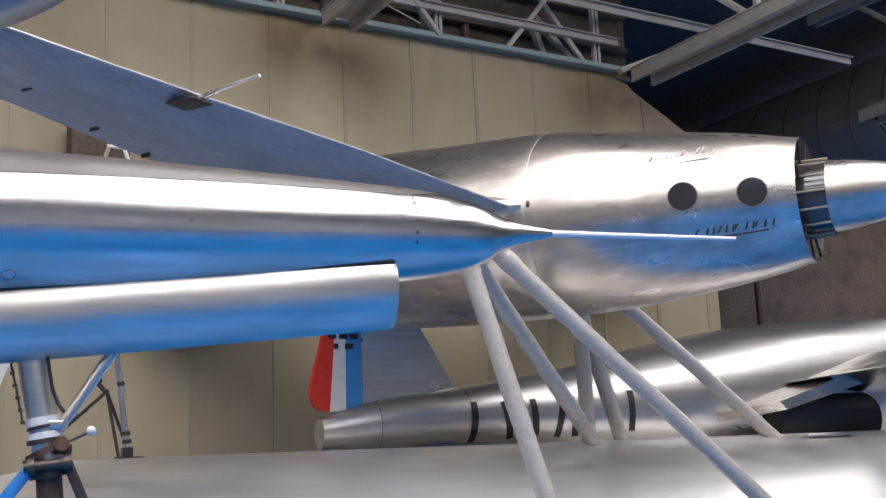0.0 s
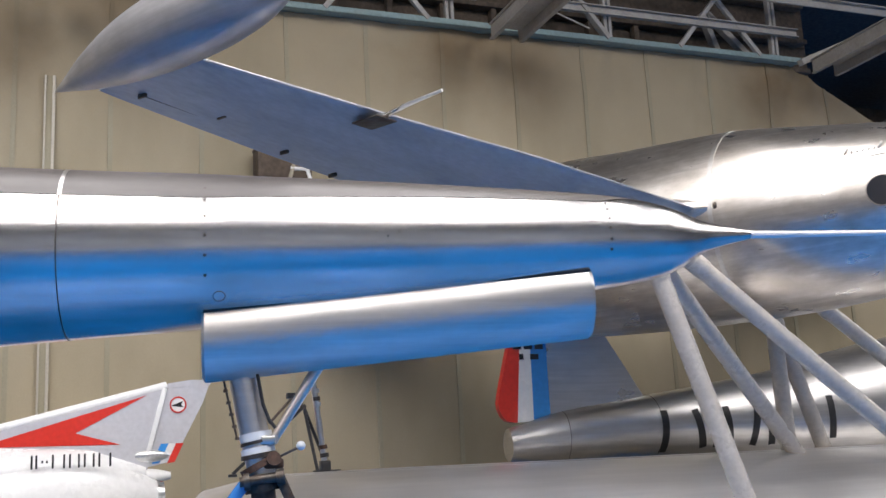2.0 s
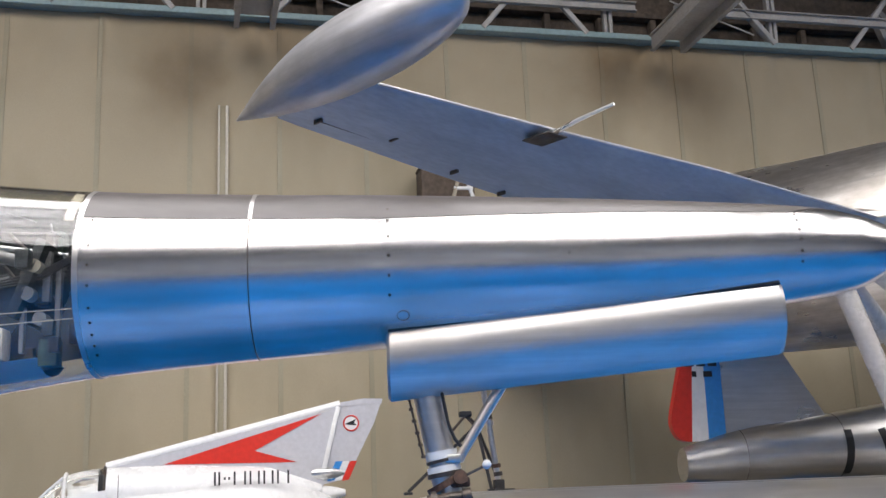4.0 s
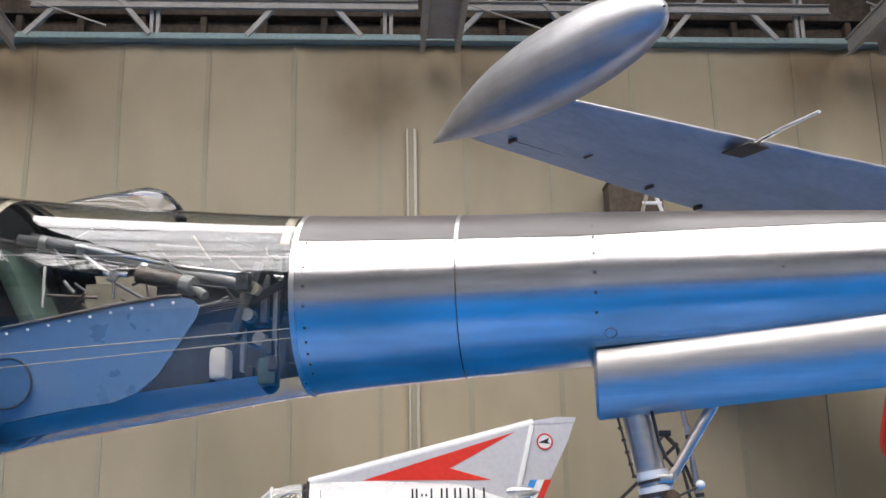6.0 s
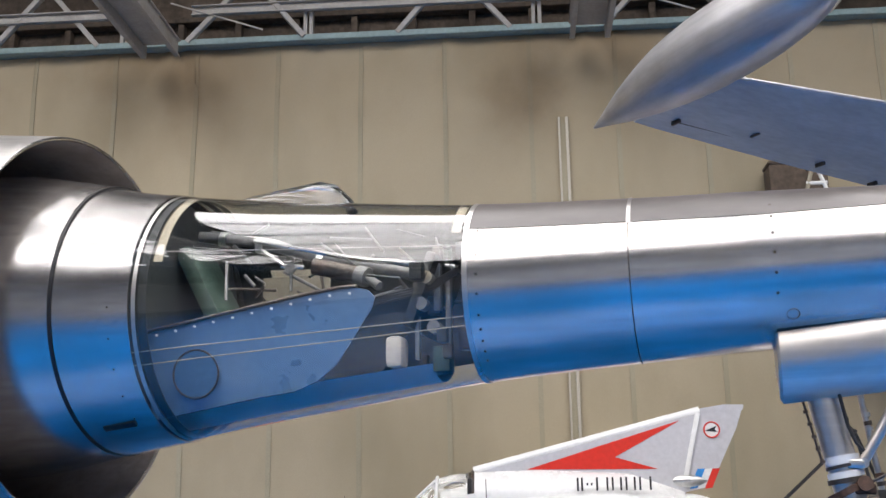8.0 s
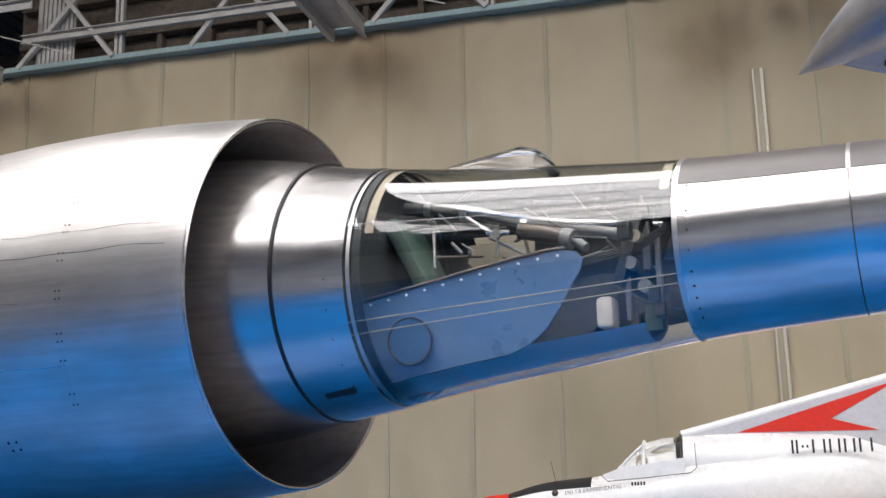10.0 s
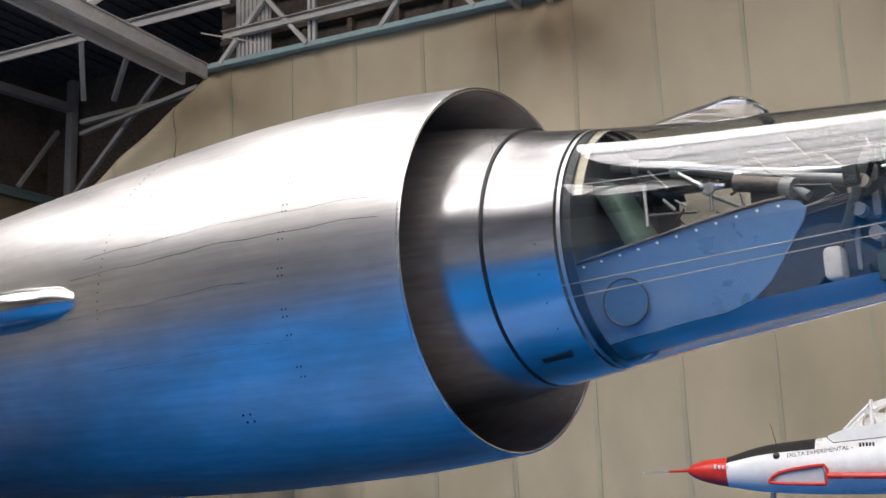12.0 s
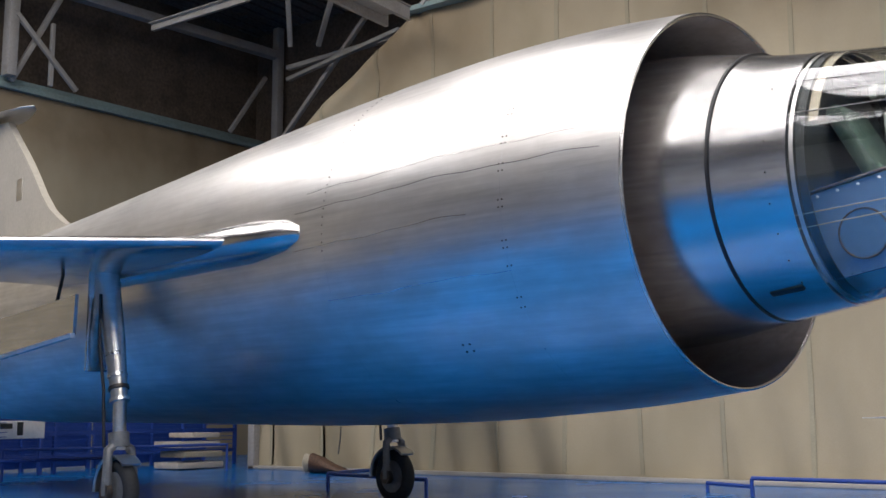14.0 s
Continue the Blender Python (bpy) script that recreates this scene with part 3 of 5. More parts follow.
# ---- near ramjet aircraft ----
NOSE_PROFILE = [(0.30, 2.21, 0.82), (0.58, 2.195, 0.765), (1.19, 2.2, 0.665), (1.82, 2.207, 0.585), (2.62, 2.222, 0.49), (3.43, 2.232, 0.44), (4.12, 2.24, 0.41), (4.95, 2.247, 0.366),
                (5.58, 2.255, 0.325), (6.25, 2.266, 0.27), (6.58, 2.27, 0.222), (6.75, 2.275, 0.17), (6.93, 2.29, 0.085), (7.2, 2.303, 0.026)]
COWL_PROFILE = [(0.07, 2.175, 1.171), (-0.05, 2.175, 1.19), (-0.6, 2.17, 1.252), (-1.3, 2.16, 1.295), (-2.2, 2.132, 1.316), (-3.9, 2.085, 1.3), (-5.7, 2.04, 1.243), (-7.5, 1.995, 1.188), (-9.5, 1.945, 1.131), (-11.2, 1.9, 1.032)]
NF, CF = fine(NOSE_PROFILE, 8), fine(COWL_PROFILE, 8)

ramjet = thing("ramjet_aircraft", pose(-3.17, 7.15, 0, 0, 0, -11), "large bare aluminium ramjet aircraft with long pointed nose", "aircraft")
cowl = piece("cowl", turned(CF, 120), ALU_COWL, ramjet, "polished aluminium engine cowl, lightly dented")
piece("duct", turned([(0.07, 2.175, 1.168), (0.01, 2.175, 1.152), (-0.5, 2.17, 1.14), (-1.4, 2.16, 1.17), (-3.0, 2.14, 1.205)], 96), DUCT, ramjet, "dull brown inner air duct")
piece("duct_bulkhead", disc((-3.0, 0, 2.14), 1.2, (1, 0, 0), 0.02, 48), DUCT, ramjet)
piece("lip", turned([(0.072 + 0.012 * math.cos(a), 2.175, 1.161 + 0.012 * math.sin(a)) for a in np.linspace(0, 2 * math.pi, 9)], 120), ALU, ramjet)
piece("tail_pipe", turned([(-11.2, 1.98, 1.04), (-11.25, 1.98, 1.0), (-10.6, 2.0, 0.98)], 72), DUCT, ramjet)

BULB = fine([(0.375, 2.208, 0.805), (0.12, 2.21, 0.86), (-0.22, 2.212, 0.92), (-0.7, 2.214, 0.95), (-1.3, 2.21, 0.945), (-2.9, 2.2, 0.9)], 6)
piece("inner_body", turned(BULB, 96), ALU, ramjet, "polished aluminium inner body inside the intake")
piece("capsule_seam", turned([(0.378, 2.208, 0.79), (0.379, 2.208, 0.812), (0.396, 2.207, 0.81), (0.397, 2.207, 0.785)], 96), BLACK, ramjet, "black rubber joint ring")


def sub(profile, x0, x1, dr=0.0):
    xs = [x0] + [p[0] for p in profile if x0 + 1e-4 < p[0] < x1 - 1e-4] + [x1]
    return [(x, at_x(profile, x)[0], at_x(profile, x)[1] + dr) for x in sorted(xs)]


piece("capsule_ring", turned(sub(NF, 0.4, 0.77), 96), ALU, ramjet, "polished aluminium capsule ring")
nose_shell = piece("nose_shell", turned(sub(NF, 2.6, 7.2), 96), ALU, ramjet, "polished aluminium nose shell")
piece("nose_probe", pipe([(7.15, 0, 2.302), (7.6, 0, 2.303), (8.5, 0, 2.306)], 0.024, 16, 0.013), WHITE, ramjet, "thin white probe")
# grey panel on the top of the nose, tapering forward
v, f = [], []
rows = sub(NF, 2.6, 6.62)
m_ = 20
for x, zc, r in rows:
    half = float(np.interp(x, [2.6, 4.1, 6.25, 6.66], [58, 60, 46, 6]))
    for k in range(m_ + 1):
        a = radians(90 - half + 2 * half * k / m_)
        v.append((x, (r + 0.0025) * math.cos(a), zc + (r + 0.0025) * math.sin(a)))
for i in range(len(rows) - 1):
    for k in range(m_):
        a = i * (m_ + 1) + k
        f.append((a, a + 1, a + m_ + 2, a + m_ + 1))
piece("antiglare_panel", (v, f), ANTIGLARE, ramjet, "matt grey anti-glare paint")


def band(profile, x, w, dr, mat, parent, name="panel_joint", a0=0, a1=360, label=""):
    z0, r0 = at_x(profile, x - w / 2)
    z1, r1 = at_x(profile, x + w / 2)
    return piece(name, turned([(x - w / 2, z0, r0 - 0.002), (x - w / 2, z0, r0 + dr), (x + w / 2, z1, r1 + dr), (x + w / 2, z1, r1 - 0.002)], 96, a0, a1), mat, parent, label)


band(NF, 3.43, 0.006, 0.002, DARK_STEEL, ramjet, "panel_joint", 148, 392)
band(NF, 3.432, 0.02, 0.004, ALU_GREY, ramjet, "panel_joint", 30, 150)
band(NF, 2.6, 0.026, 0.003, ALU_GREY, ramjet, "front_glazing_frame")
band(NF, 2.545, 0.05, -0.014, CREAM, ramjet, "glazing_seal", 70, 150, label="yellowed sealing strip")


def rivets(parent, profile, x_list, angles, r=0.006, mat=DARK_STEEL, name="rivet"):
    me = mesh_from(name, *disc((0, 0, 0), r, (0, 0, 1), 0.004, 8), mat)
    for x in x_list:
        zc, rad = at_x(profile, x)
        for a in angles:
            o = new(name, me)
            o.parent = parent
            d = Vector((0, math.cos(radians(a)), math.sin(radians(a))))
            o.matrix_basis = Matrix.Translation(Vector((x, 0, zc)) + d * (rad + 0.0005)) @ d.to_track_quat("Z", "Y").to_matrix().to_4x4()


rivets(nose_shell, NF, [4.125], [140, 152, 166, 180, 194, 208], 0.008)
rivets(nose_shell, NF, [6.27], [140, 150, 163, 175, 188, 200], 0.008)
rivets(nose_shell, NF, [2.66], [150, 168, 180, 192, 205, 214, 222, 230, 238], 0.007)
rivets(nose_shell, NF, [4.98, 5.1], [158, 168, 178], 0.005)
rivets(nose_shell, NF, [4.9], [150], 0.005)
rivets(nose_shell, NF, [5.04], [154, 182], 0.005)
piece("access_cover", ring((4.19, -at_x(NF, 4.19)[1] * math.cos(radians(45)) - 0.001, at_x(NF, 4.19)[0] - at_x(NF, 4.19)[1] * math.sin(radians(45))), 0.03, 0.0016, (0, -math.cos(radians(45)), -math.sin(radians(45))), 24, 6), DARK_STEEL, ramjet)

# cowl seams: hair-thin lapped joints and rows of fasteners
for x_, mat_ in ((-0.73, ALU_GREY), (-2.35, ALU_GREY)):
    band(CF, x_, 0.006, 0.0006, mat_, cowl)
for a_, x0, x1 in ((148, -2.3, -0.72), (166, -2.6, -0.1), (172, -2.7, -0.05), (201, -2.4, -0.72), (184, -2.7, -1.0)):
    rows = sub(CF, x0, x1)
    vv, ff = [], []
    for i, (x, zc, r) in enumerate(rows):
        wob = 0.25 * math.sin(x * 6.0) + 0.2 * math.sin(x * 13.0 + a_)
        for da, dr in ((-0.1, -0.001), (-0.07, 0.0007), (0.07, 0.0007), (0.1, -0.001)):
            a = radians(a_ + wob + da)
            vv.append((x, (r + dr) * math.cos(a), zc + (r + dr) * math.sin(a)))
        if i:
            b = (i - 1) * 4
            ff += [(b + j, b + j + 1, b + j + 5, b + j + 4) for j in range(3)]
    piece("lap_seam", (vv, ff), ALU, cowl)
rivets(cowl, CF, [-0.715, -0.745], [155, 157, 164, 166, 172, 174, 182, 184, 193, 195, 200, 209, 212], 0.006)
rivets(cowl, CF, [-2.37], list(np.arange(118, 186, 2.6)), 0.006)
rivets(cowl, CF, [-1.27, -1.33], [221, 223.5], 0.009)
bulb_part = [o for o in ramjet.children if o.name.startswith("inner_body")][0]
rivets(bulb_part, BULB, [-0.42], list(range(110, 260, 7)), 0.007)
rivets(ramjet, NF, [0.7], list(range(120, 250, 13)), 0.005)
zc_, r_ = at_x(NF, 0.58)
a_ = radians(240)
n_out = Vector((0.14, math.cos(a_), math.sin(a_))).normalized()
along = (Vector((1, 0, 0)) - n_out * n_out.x).normalized()
slot_m = Matrix((along, n_out.cross(along), n_out)).transposed().to_4x4()
slot_m.translation = (0.6, r_ * math.cos(a_), zc_ + r_ * math.sin(a_))
piece("drain_slot", moved(block(-0.095, 0.095, -0.02, 0.02, -0.01, 0.004, 0.003), slot_m), BLACK, ramjet, "black drain slot")

# glazed cockpit section
outer_g = sub(NF, 0.77, 2.6)
canopy = piece("glazing", turned(outer_g + [(x, zc, r - 0.012) for x, zc, r in outer_g[::-1]] + [outer_g[0]], 96), PERSPEX, ramjet, "clear wrap-round perspex cockpit glazing")
canopy.visible_shadow = False
band(NF, 0.79, 0.045, 0.004, ALU, ramjet, "rear_glazing_frame", label="grey metal glazing frame")
band(NF, 0.84, 0.022, -0.002, ALU_GREY, ramjet, "glazing_seal")
band(NF, 0.885, 0.05, -0.013, COCKPIT_DARK, ramjet, "seal_backing", label="dark backing strip behind the seal")
band(NF, 0.95, 0.05, -0.014, CREAM, ramjet, "glazing_seal", 60, 165, label="yellowed sealing strip")
bub = []
for x, h, w in ((1.05, 0.003, 0.02), (1.2, 0.05, 0.09), (1.4, 0.1, 0.13), (1.62, 0.15, 0.15), (1.72, 0.13, 0.14), (1.8, 0.06, 0.1), (1.84, 0.003, 0.03)):
    zc, r = at_x(NF, x)
    bub.append([(x, w * math.cos(radians(a)), zc + math.sqrt(max(r * r - (w * math.cos(radians(a))) ** 2, 0)) - 0.004 + h * math.sin(radians(a))) for a in range(0, 181, 15)])
bv, bf = loft(bub, False)
n_ = len(bub[0])
bf = [q for q in bf if not (n_ - 1 in [i % n_ for i in q] and 0 in [i % n_ for i in q])]
bubble = piece("periscope_bubble", (bv, bf), PERSPEX, ramjet, "small clear perspex bubble")
bubble.visible_shadow = False
for a in (205, 211, 160):
    a2 = radians(a)
    vv = []
    for x in (0.8, 2.58):
        zc, r = at_x(NF, x)
        vv.append((x, (r - 0.016) * math.cos(a2), zc + (r - 0.016) * math.sin(a2)))
    piece("glazing_joint", pipe(vv, 0.0032, 6), CREAM if a > 170 else ALU_GREY, ramjet)
# side panel of the cockpit: rounded blue-grey sheet along the near side and its mirror; the mirror's dark colour paints
# in the cockpit's shade
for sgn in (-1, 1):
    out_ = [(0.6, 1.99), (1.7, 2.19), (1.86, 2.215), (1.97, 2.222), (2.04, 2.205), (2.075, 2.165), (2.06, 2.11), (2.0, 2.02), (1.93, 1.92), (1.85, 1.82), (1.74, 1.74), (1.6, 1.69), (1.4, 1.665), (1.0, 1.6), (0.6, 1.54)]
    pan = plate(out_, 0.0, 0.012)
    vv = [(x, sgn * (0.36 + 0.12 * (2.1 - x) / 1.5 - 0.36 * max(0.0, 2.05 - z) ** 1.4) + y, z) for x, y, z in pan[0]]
    pn = piece("side_panel", (vv, pan[1]), COCKPIT if sgn < 0 else COCKPIT_DARK, ramjet, "riveted cockpit side panel, blue-grey near, far one darkened for shade")
    if sgn < 0:
        piece("edge_strip", pipe([(0.6, -0.49, 2.0), (1.4, -0.43, 2.145), (1.7, -0.4, 2.2), (1.88, -0.385, 2.225), (1.98, -0.375, 2.23)], 0.011, 8), DARK_STEEL, pn, "dark edge strip")
        piece("hatch_disc", disc((1.06, -0.398, 1.8), 0.128, (0.08, -1, -0.1), 0.008, 32), HATCH_BLUE, pn, "dull blue hatch disc")
        piece("round_hatch", ring((1.06, -0.402, 1.8), 0.13, 0.006, (0.08, -1, -0.1), 36, 6), DARK_STEEL, pn, "dark ring of a round hatch")
        for k in range(12):
            x = 0.75 + 1.2 * k / 11
            piece("panel_bolt", disc((x, -0.5 + 0.1 * (x - 0.6) / 1.4 - 0.004, 2.0 + 0.245 * (min(x, 1.8 + (x - 1.8) * 0.4) - 0.6) / 1.4 - 0.035), 0.007, (0, -1, 0), 0.012, 8), WHITE, pn)
piece("cockpit_floor", loft([[(x, 0.5 * r * math.cos(radians(a)) * 1.7, zc + r * 0.92 * math.sin(radians(a))) for a in range(238, 303, 8)] for x, zc, r in ((0.75, 2.19, 0.72), (1.7, 2.205, 0.59), (2.35, 2.215, 0.51))], False), ALU_SMOOTH, ramjet, "bare aluminium lower cockpit shell")
for xa, xb, a0, a1 in ((0.82, 1.06, -12, 74), (1.06, 1.42, -12, 18), (1.06, 1.42, 36, 74), (1.42, 2.57, -12, 74), (0.82, 2.57, -45, -12)):
    rows = [(x, at_x(NF, x)[0], at_x(NF, x)[1] - 0.03) for x in np.linspace(xa, xb, 6)]
    piece("far_side_liner", turned(rows, 16, a0, a1), COCKPIT_DARK, ramjet, "dark cockpit lining")
piece("rear_bulkhead", disc((0.76, 0, 2.19), 0.7, (1, 0, 0), 0.02, 48), COCKPIT_DARK, ramjet, "dark rear cockpit bulkhead")
piece("front_bulkhead", disc((2.6, 0, 2.222), 0.47, (1, 0, 0), 0.02, 48), COCKPIT_DARK, ramjet, "dark front cockpit bulkhead")
piece("seat_back", moved(block(-0.05, 0.05, -0.2, 0.2, -0.42, 0.42, 0.03), Matrix.Translation((0.98, 0.05, 2.22)) @ pose(0, 0, 0, 0, -28, 0)), COCKPIT_GREEN, ramjet, "dark green reclined seat back")
piece("seat_pan", block(1.05, 1.5, -0.2, 0.25, 1.85, 1.92, 0.02), COCKPIT_DARK, ramjet, "dark seat pan")
piece("control_tube", pipe([(0.84, 0, 2.69), (1.23, 0, 2.62), (1.66, 0, 2.485), (2.4, 0, 2.31)], 0.034, 16), COCKPIT_TUBE, ramjet, "grey sloping tube")
piece("control_tube", pipe([(0.85, 0.12, 2.74), (1.3, 0.1, 2.635), (1.6, 0.06, 2.5)], 0.024, 12), COCKPIT_TUBE, ramjet)
piece("control_tube", pipe([(1.25, -0.12, 2.6), (1.9, -0.12, 2.44), (2.45, -0.1, 2.36)], 0.014, 10), STEEL, ramjet, "slim bright push rod")
for x, z in ((1.0, 2.66), (1.24, 2.6), (1.62, 2.48)):
    piece("tube_clamp", pipe([(x - 0.02, 0, z + 0.005), (x + 0.02, 0, z - 0.005)], 0.046, 16), STEEL, ramjet)
piece("actuator", pipe([(1.66, -0.2, 2.4), (1.72, -0.2, 2.387), (1.93, -0.2, 2.33)], 0.048, 18), DARK_STEEL, ramjet, "dark actuator cylinder")
piece("actuator_joint", join(pipe([(1.92, -0.2, 2.333), (1.98, -0.21, 2.31)], 0.056, 16), pipe([(1.98, -0.21, 2.31), (2.06, -0.24, 2.25)], 0.026, 12)), COCKPIT_TUBE, ramjet)
piece("bell_crank", join(pipe([(1.32, -0.15, 2.53), (1.5, -0.15, 2.4)], 0.011, 8), pipe([(1.5, -0.15, 2.42), (1.5, -0.15, 2.28)], 0.009, 8), pipe([(1.44, -0.15, 2.43), (1.58, -0.15, 2.41)], 0.016, 10), disc((1.5, -0.16, 2.41), 0.032, (0, 1, 0), 0.02, 16)), STEEL, ramjet, "bright bell crank with rods")
for k in range(4):
    piece("cable_run", pipe([(2.03, -0.25 + 0.012 * k, 2.15 + 0.014 * k), (2.27, -0.25, 2.185 + 0.014 * k), (2.38, -0.24, 2.22 + 0.014 * k), (2.5, -0.22, 2.3 + 0.01 * k)], 0.006, 6), BLACK, ramjet)
piece("panel_bracket", join(block(2.36, 2.4, -0.22, -0.18, 2.1, 2.36, 0.006), block(2.26, 2.285, -0.24, -0.2, 1.84, 2.2, 0.005), block(2.42, 2.45, -0.2, -0.16, 1.84, 2.3, 0.006)), COCKPIT_TUBE, ramjet, "grey bracket behind the panel")
for x, z in ((2.31, 2.13), (2.38, 2.0), (2.34, 2.27)):
    piece("dial_case", pipe([(x, -0.3, z), (x, -0.22, z)], 0.035, 16), CREAM if z > 2.2 else COCKPIT_TUBE, ramjet)
piece("instrument_panel", moved(block(-0.03, 0.03, -0.3, 0.3, -0.2, 0.22, 0.015), Matrix.Translation((2.3, 0.0, 2.2)) @ pose(0, 0, 0, 0, 20, 0)), COCKPIT_DARK, ramjet, "dark instrument panel")
rng = random.Random(4)
for k in range(60):
    x = rng.uniform(0.9, 2.45)
    zc, r = at_x(NF, x)
    y, z = rng.uniform(-0.5, 0.45) * r, zc + rng.uniform(-0.1, 0.78) * r
    if y * y + (z - zc) ** 2 > (0.85 * r) ** 2:
        continue
    L = rng.uniform(0.05, 0.3)
    d = Vector((rng.choice([1, 1, 0.2]) * rng.uniform(0.3, 1), rng.uniform(-0.3, 0.3), rng.uniform(-0.6, 0.3))).normalized()
    e_ = Vector((x, y, z)) + d * L
    zc2, r2 = at_x(NF, e_.x)
    if e_.x > 2.5 or e_.y ** 2 + (e_.z - zc2) ** 2 > (0.85 * r2) ** 2:
        continue
    piece("cockpit_linkage", pipe([(x, y, z), tuple(e_)], rng.uniform(0.004, 0.011), 8), rng.choice([COCKPIT_TUBE, COCKPIT_TUBE, DARK_STEEL, COCKPIT_DARK, DARK_STEEL, COCKPIT_DARK]), ramjet)
for k in range(16):
    x = rng.uniform(2.2, 2.52)
    y, z = rng.uniform(-0.36, 0.2), 2.2 + rng.uniform(-0.36, 0.32)
    s_ = rng.uniform(0.02, 0.06)
    piece("instrument_box", block(x - s_, x + s_, y - s_, y + s_, z - s_ * 1.4, z + s_ * 1.4, 0.008), rng.choice([COCKPIT_DARK, COCKPIT_DARK, DARK_STEEL, COCKPIT_GREEN, DARK_STEEL]), ramjet)
piece("harness_block", block(2.1, 2.2, -0.28, -0.14, 1.8, 1.97, 0.03), STRUT_GREY, ramjet, "pale padded block")
piece("map_board", moved(block(-0.22, 0.22, -0.01, 0.01, -0.14, 0.14, 0.005), Matrix.Translation((1.35, 0.28, 2.33))), CREAM, ramjet, "pale cream board")

# nose-wheel fairing, leg and wheel
def fairing_loop(x, z0, z1, hw):
    """Half-round trough: a rounded near and far side, square shoulders at the top."""
    b = (z1 - z0) / 1.383
    zc = z1 - 0.5 * b
    side = [(-hw * math.cos(radians(a)), zc + b * math.sin(radians(a))) for a in np.linspace(30, -62, 22)]
    side = [(-hw * 0.3, z1 + 0.02)] + side
    return [(x, y, z) for y, z in side] + [(x, -y, max(z, zc - 0.2 * b)) for y, z in side[::-1]]


fair = piece("nose_gear_fairing", loft([fairing_loop(4.1, 1.559, 1.87, 0.235), fairing_loop(4.115, 1.539, 1.89, 0.245), fairing_loop(5.0, 1.613, 1.97, 0.245), fairing_loop(6.14, 1.71, 2.068, 0.24), fairing_loop(6.165, 1.725, 2.058, 0.23)]), ALU_COWL, ramjet, "half-round aluminium nose-wheel fairing", sharp=25)
# black strip along the fairing's top edge, in place of the gap's shadow
piece("fairing_seal", pipe([(4.11, -0.214, 1.891), (5.0, -0.214, 1.972), (6.15, -0.21, 2.07)], 0.01, 6), BLACK, ramjet, "thin black strip painting the shade in the gap")
nose_leg = piece("nose_leg", pipe([(4.27, -0.05, 1.75), (4.36, -0.05, 1.25), (4.4, -0.05, 1.02)], 0.078, 20, 0.07), ALU_COWL, ramjet, "pale aluminium oleo leg")
for xa, za, xb, zb, rr, m_ in ((4.36, 1.285, 4.366, 1.245, 0.082, WHITE), (4.366, 1.243, 4.369, 1.228, 0.085, DARK_STEEL), (4.371, 1.21, 4.376, 1.18, 0.086, WHITE), (4.376, 1.178, 4.379, 1.155, 0.092, DARK_STEEL)):
    piece("leg_collar", pipe([(xa, -0.05, za), (xb, -0.05, zb)], rr, 24), m_, nose_leg)
piece("slide_tube", pipe([(4.38, -0.05, 1.16), (4.44, -0.05, 0.45)], 0.062, 16), RUST, nose_leg, "rusty brown sliding tube")
piece("drag_brace", pipe([(4.72, -0.06, 1.66), (4.455, -0.08, 1.25)], 0.032, 14, 0.024), ALU_COWL, ramjet, "slim pale brace")
piece("brace_joint", join(pipe([(4.455, -0.12, 1.245), (4.455, -0.02, 1.245)], 0.024, 14), block(4.38, 4.46, -0.13, -0.09, 1.22, 1.265, 0.01)), STEEL, ramjet)
piece("steering_lever", pipe([(4.45, -0.12, 1.145), (4.585, -0.15, 1.205)], 0.007, 8), DARK_STEEL, ramjet, "thin dark lever")
piece("lever_ball", turned(fine([(-0.024, 0, 0.002), (-0.016, 0, 0.018), (0, 0, 0.024), (0.016, 0, 0.018), (0.024, 0, 0.002)], 3), 16), WHITE, ramjet, "white ball knob").matrix_basis = Matrix.Translation((4.585, -0.15, 1.207))
piece("steering_collar", join(pipe([(4.37, -0.05, 1.135), (4.385, -0.05, 1.105)], 0.1, 24), pipe([(4.45, -0.16, 1.15), (4.44, 0.05, 1.12)], 0.036, 12), block(4.4, 4.5, -0.13, 0.02, 1.1, 1.15, 0.012)), RUST, ramjet, "rusty steering collar")
piece("steering_jack", join(pipe([(4.28, -0.15, 1.04), (4.5, -0.15, 1.06)], 0.026, 12), pipe([(4.3, -0.17, 1.04), (4.33, -0.17, 1.043)], 0.045, 12), pipe([(4.46, -0.17, 1.055), (4.5, -0.17, 1.06)], 0.04, 12), pipe([(4.39, -0.05, 1.06), (4.4, -0.05, 0.99)], 0.095, 20)), DARK_STEEL, ramjet, "dark greasy steering jack")
piece("torque_link", join(beam((4.47, -0.12, 1.08), (4.56, -0.12, 0.86), 0.03, 0.05), beam((4.56, -0.12, 0.86), (4.45, -0.12, 0.6), 0.03, 0.05)), DARK_STEEL, ramjet)
piece("mud_flap", moved(block(-0.03, 0.03, -0.01, 0.01, -0.12, 0.12, 0.012), Matrix.Translation((4.24, -0.1, 0.95)) @ pose(0, 0, 0, 0, 38, 0)), BLUE_MARK, ramjet, "blue deflector plate")
for k in range(6):
    piece("hose_clip", pipe([(4.2 + 0.014 * k, -0.1, 1.565 - 0.06 * k), (4.2 + 0.014 * k, -0.1, 1.55 - 0.06 * k)], 0.012, 8), DARK_STEEL, nose_leg)
piece("leg_pipe", pipe([(4.195, -0.09, 1.6), (4.27, -0.09, 1.25)], 0.006, 6), DARK_STEEL, nose_leg)
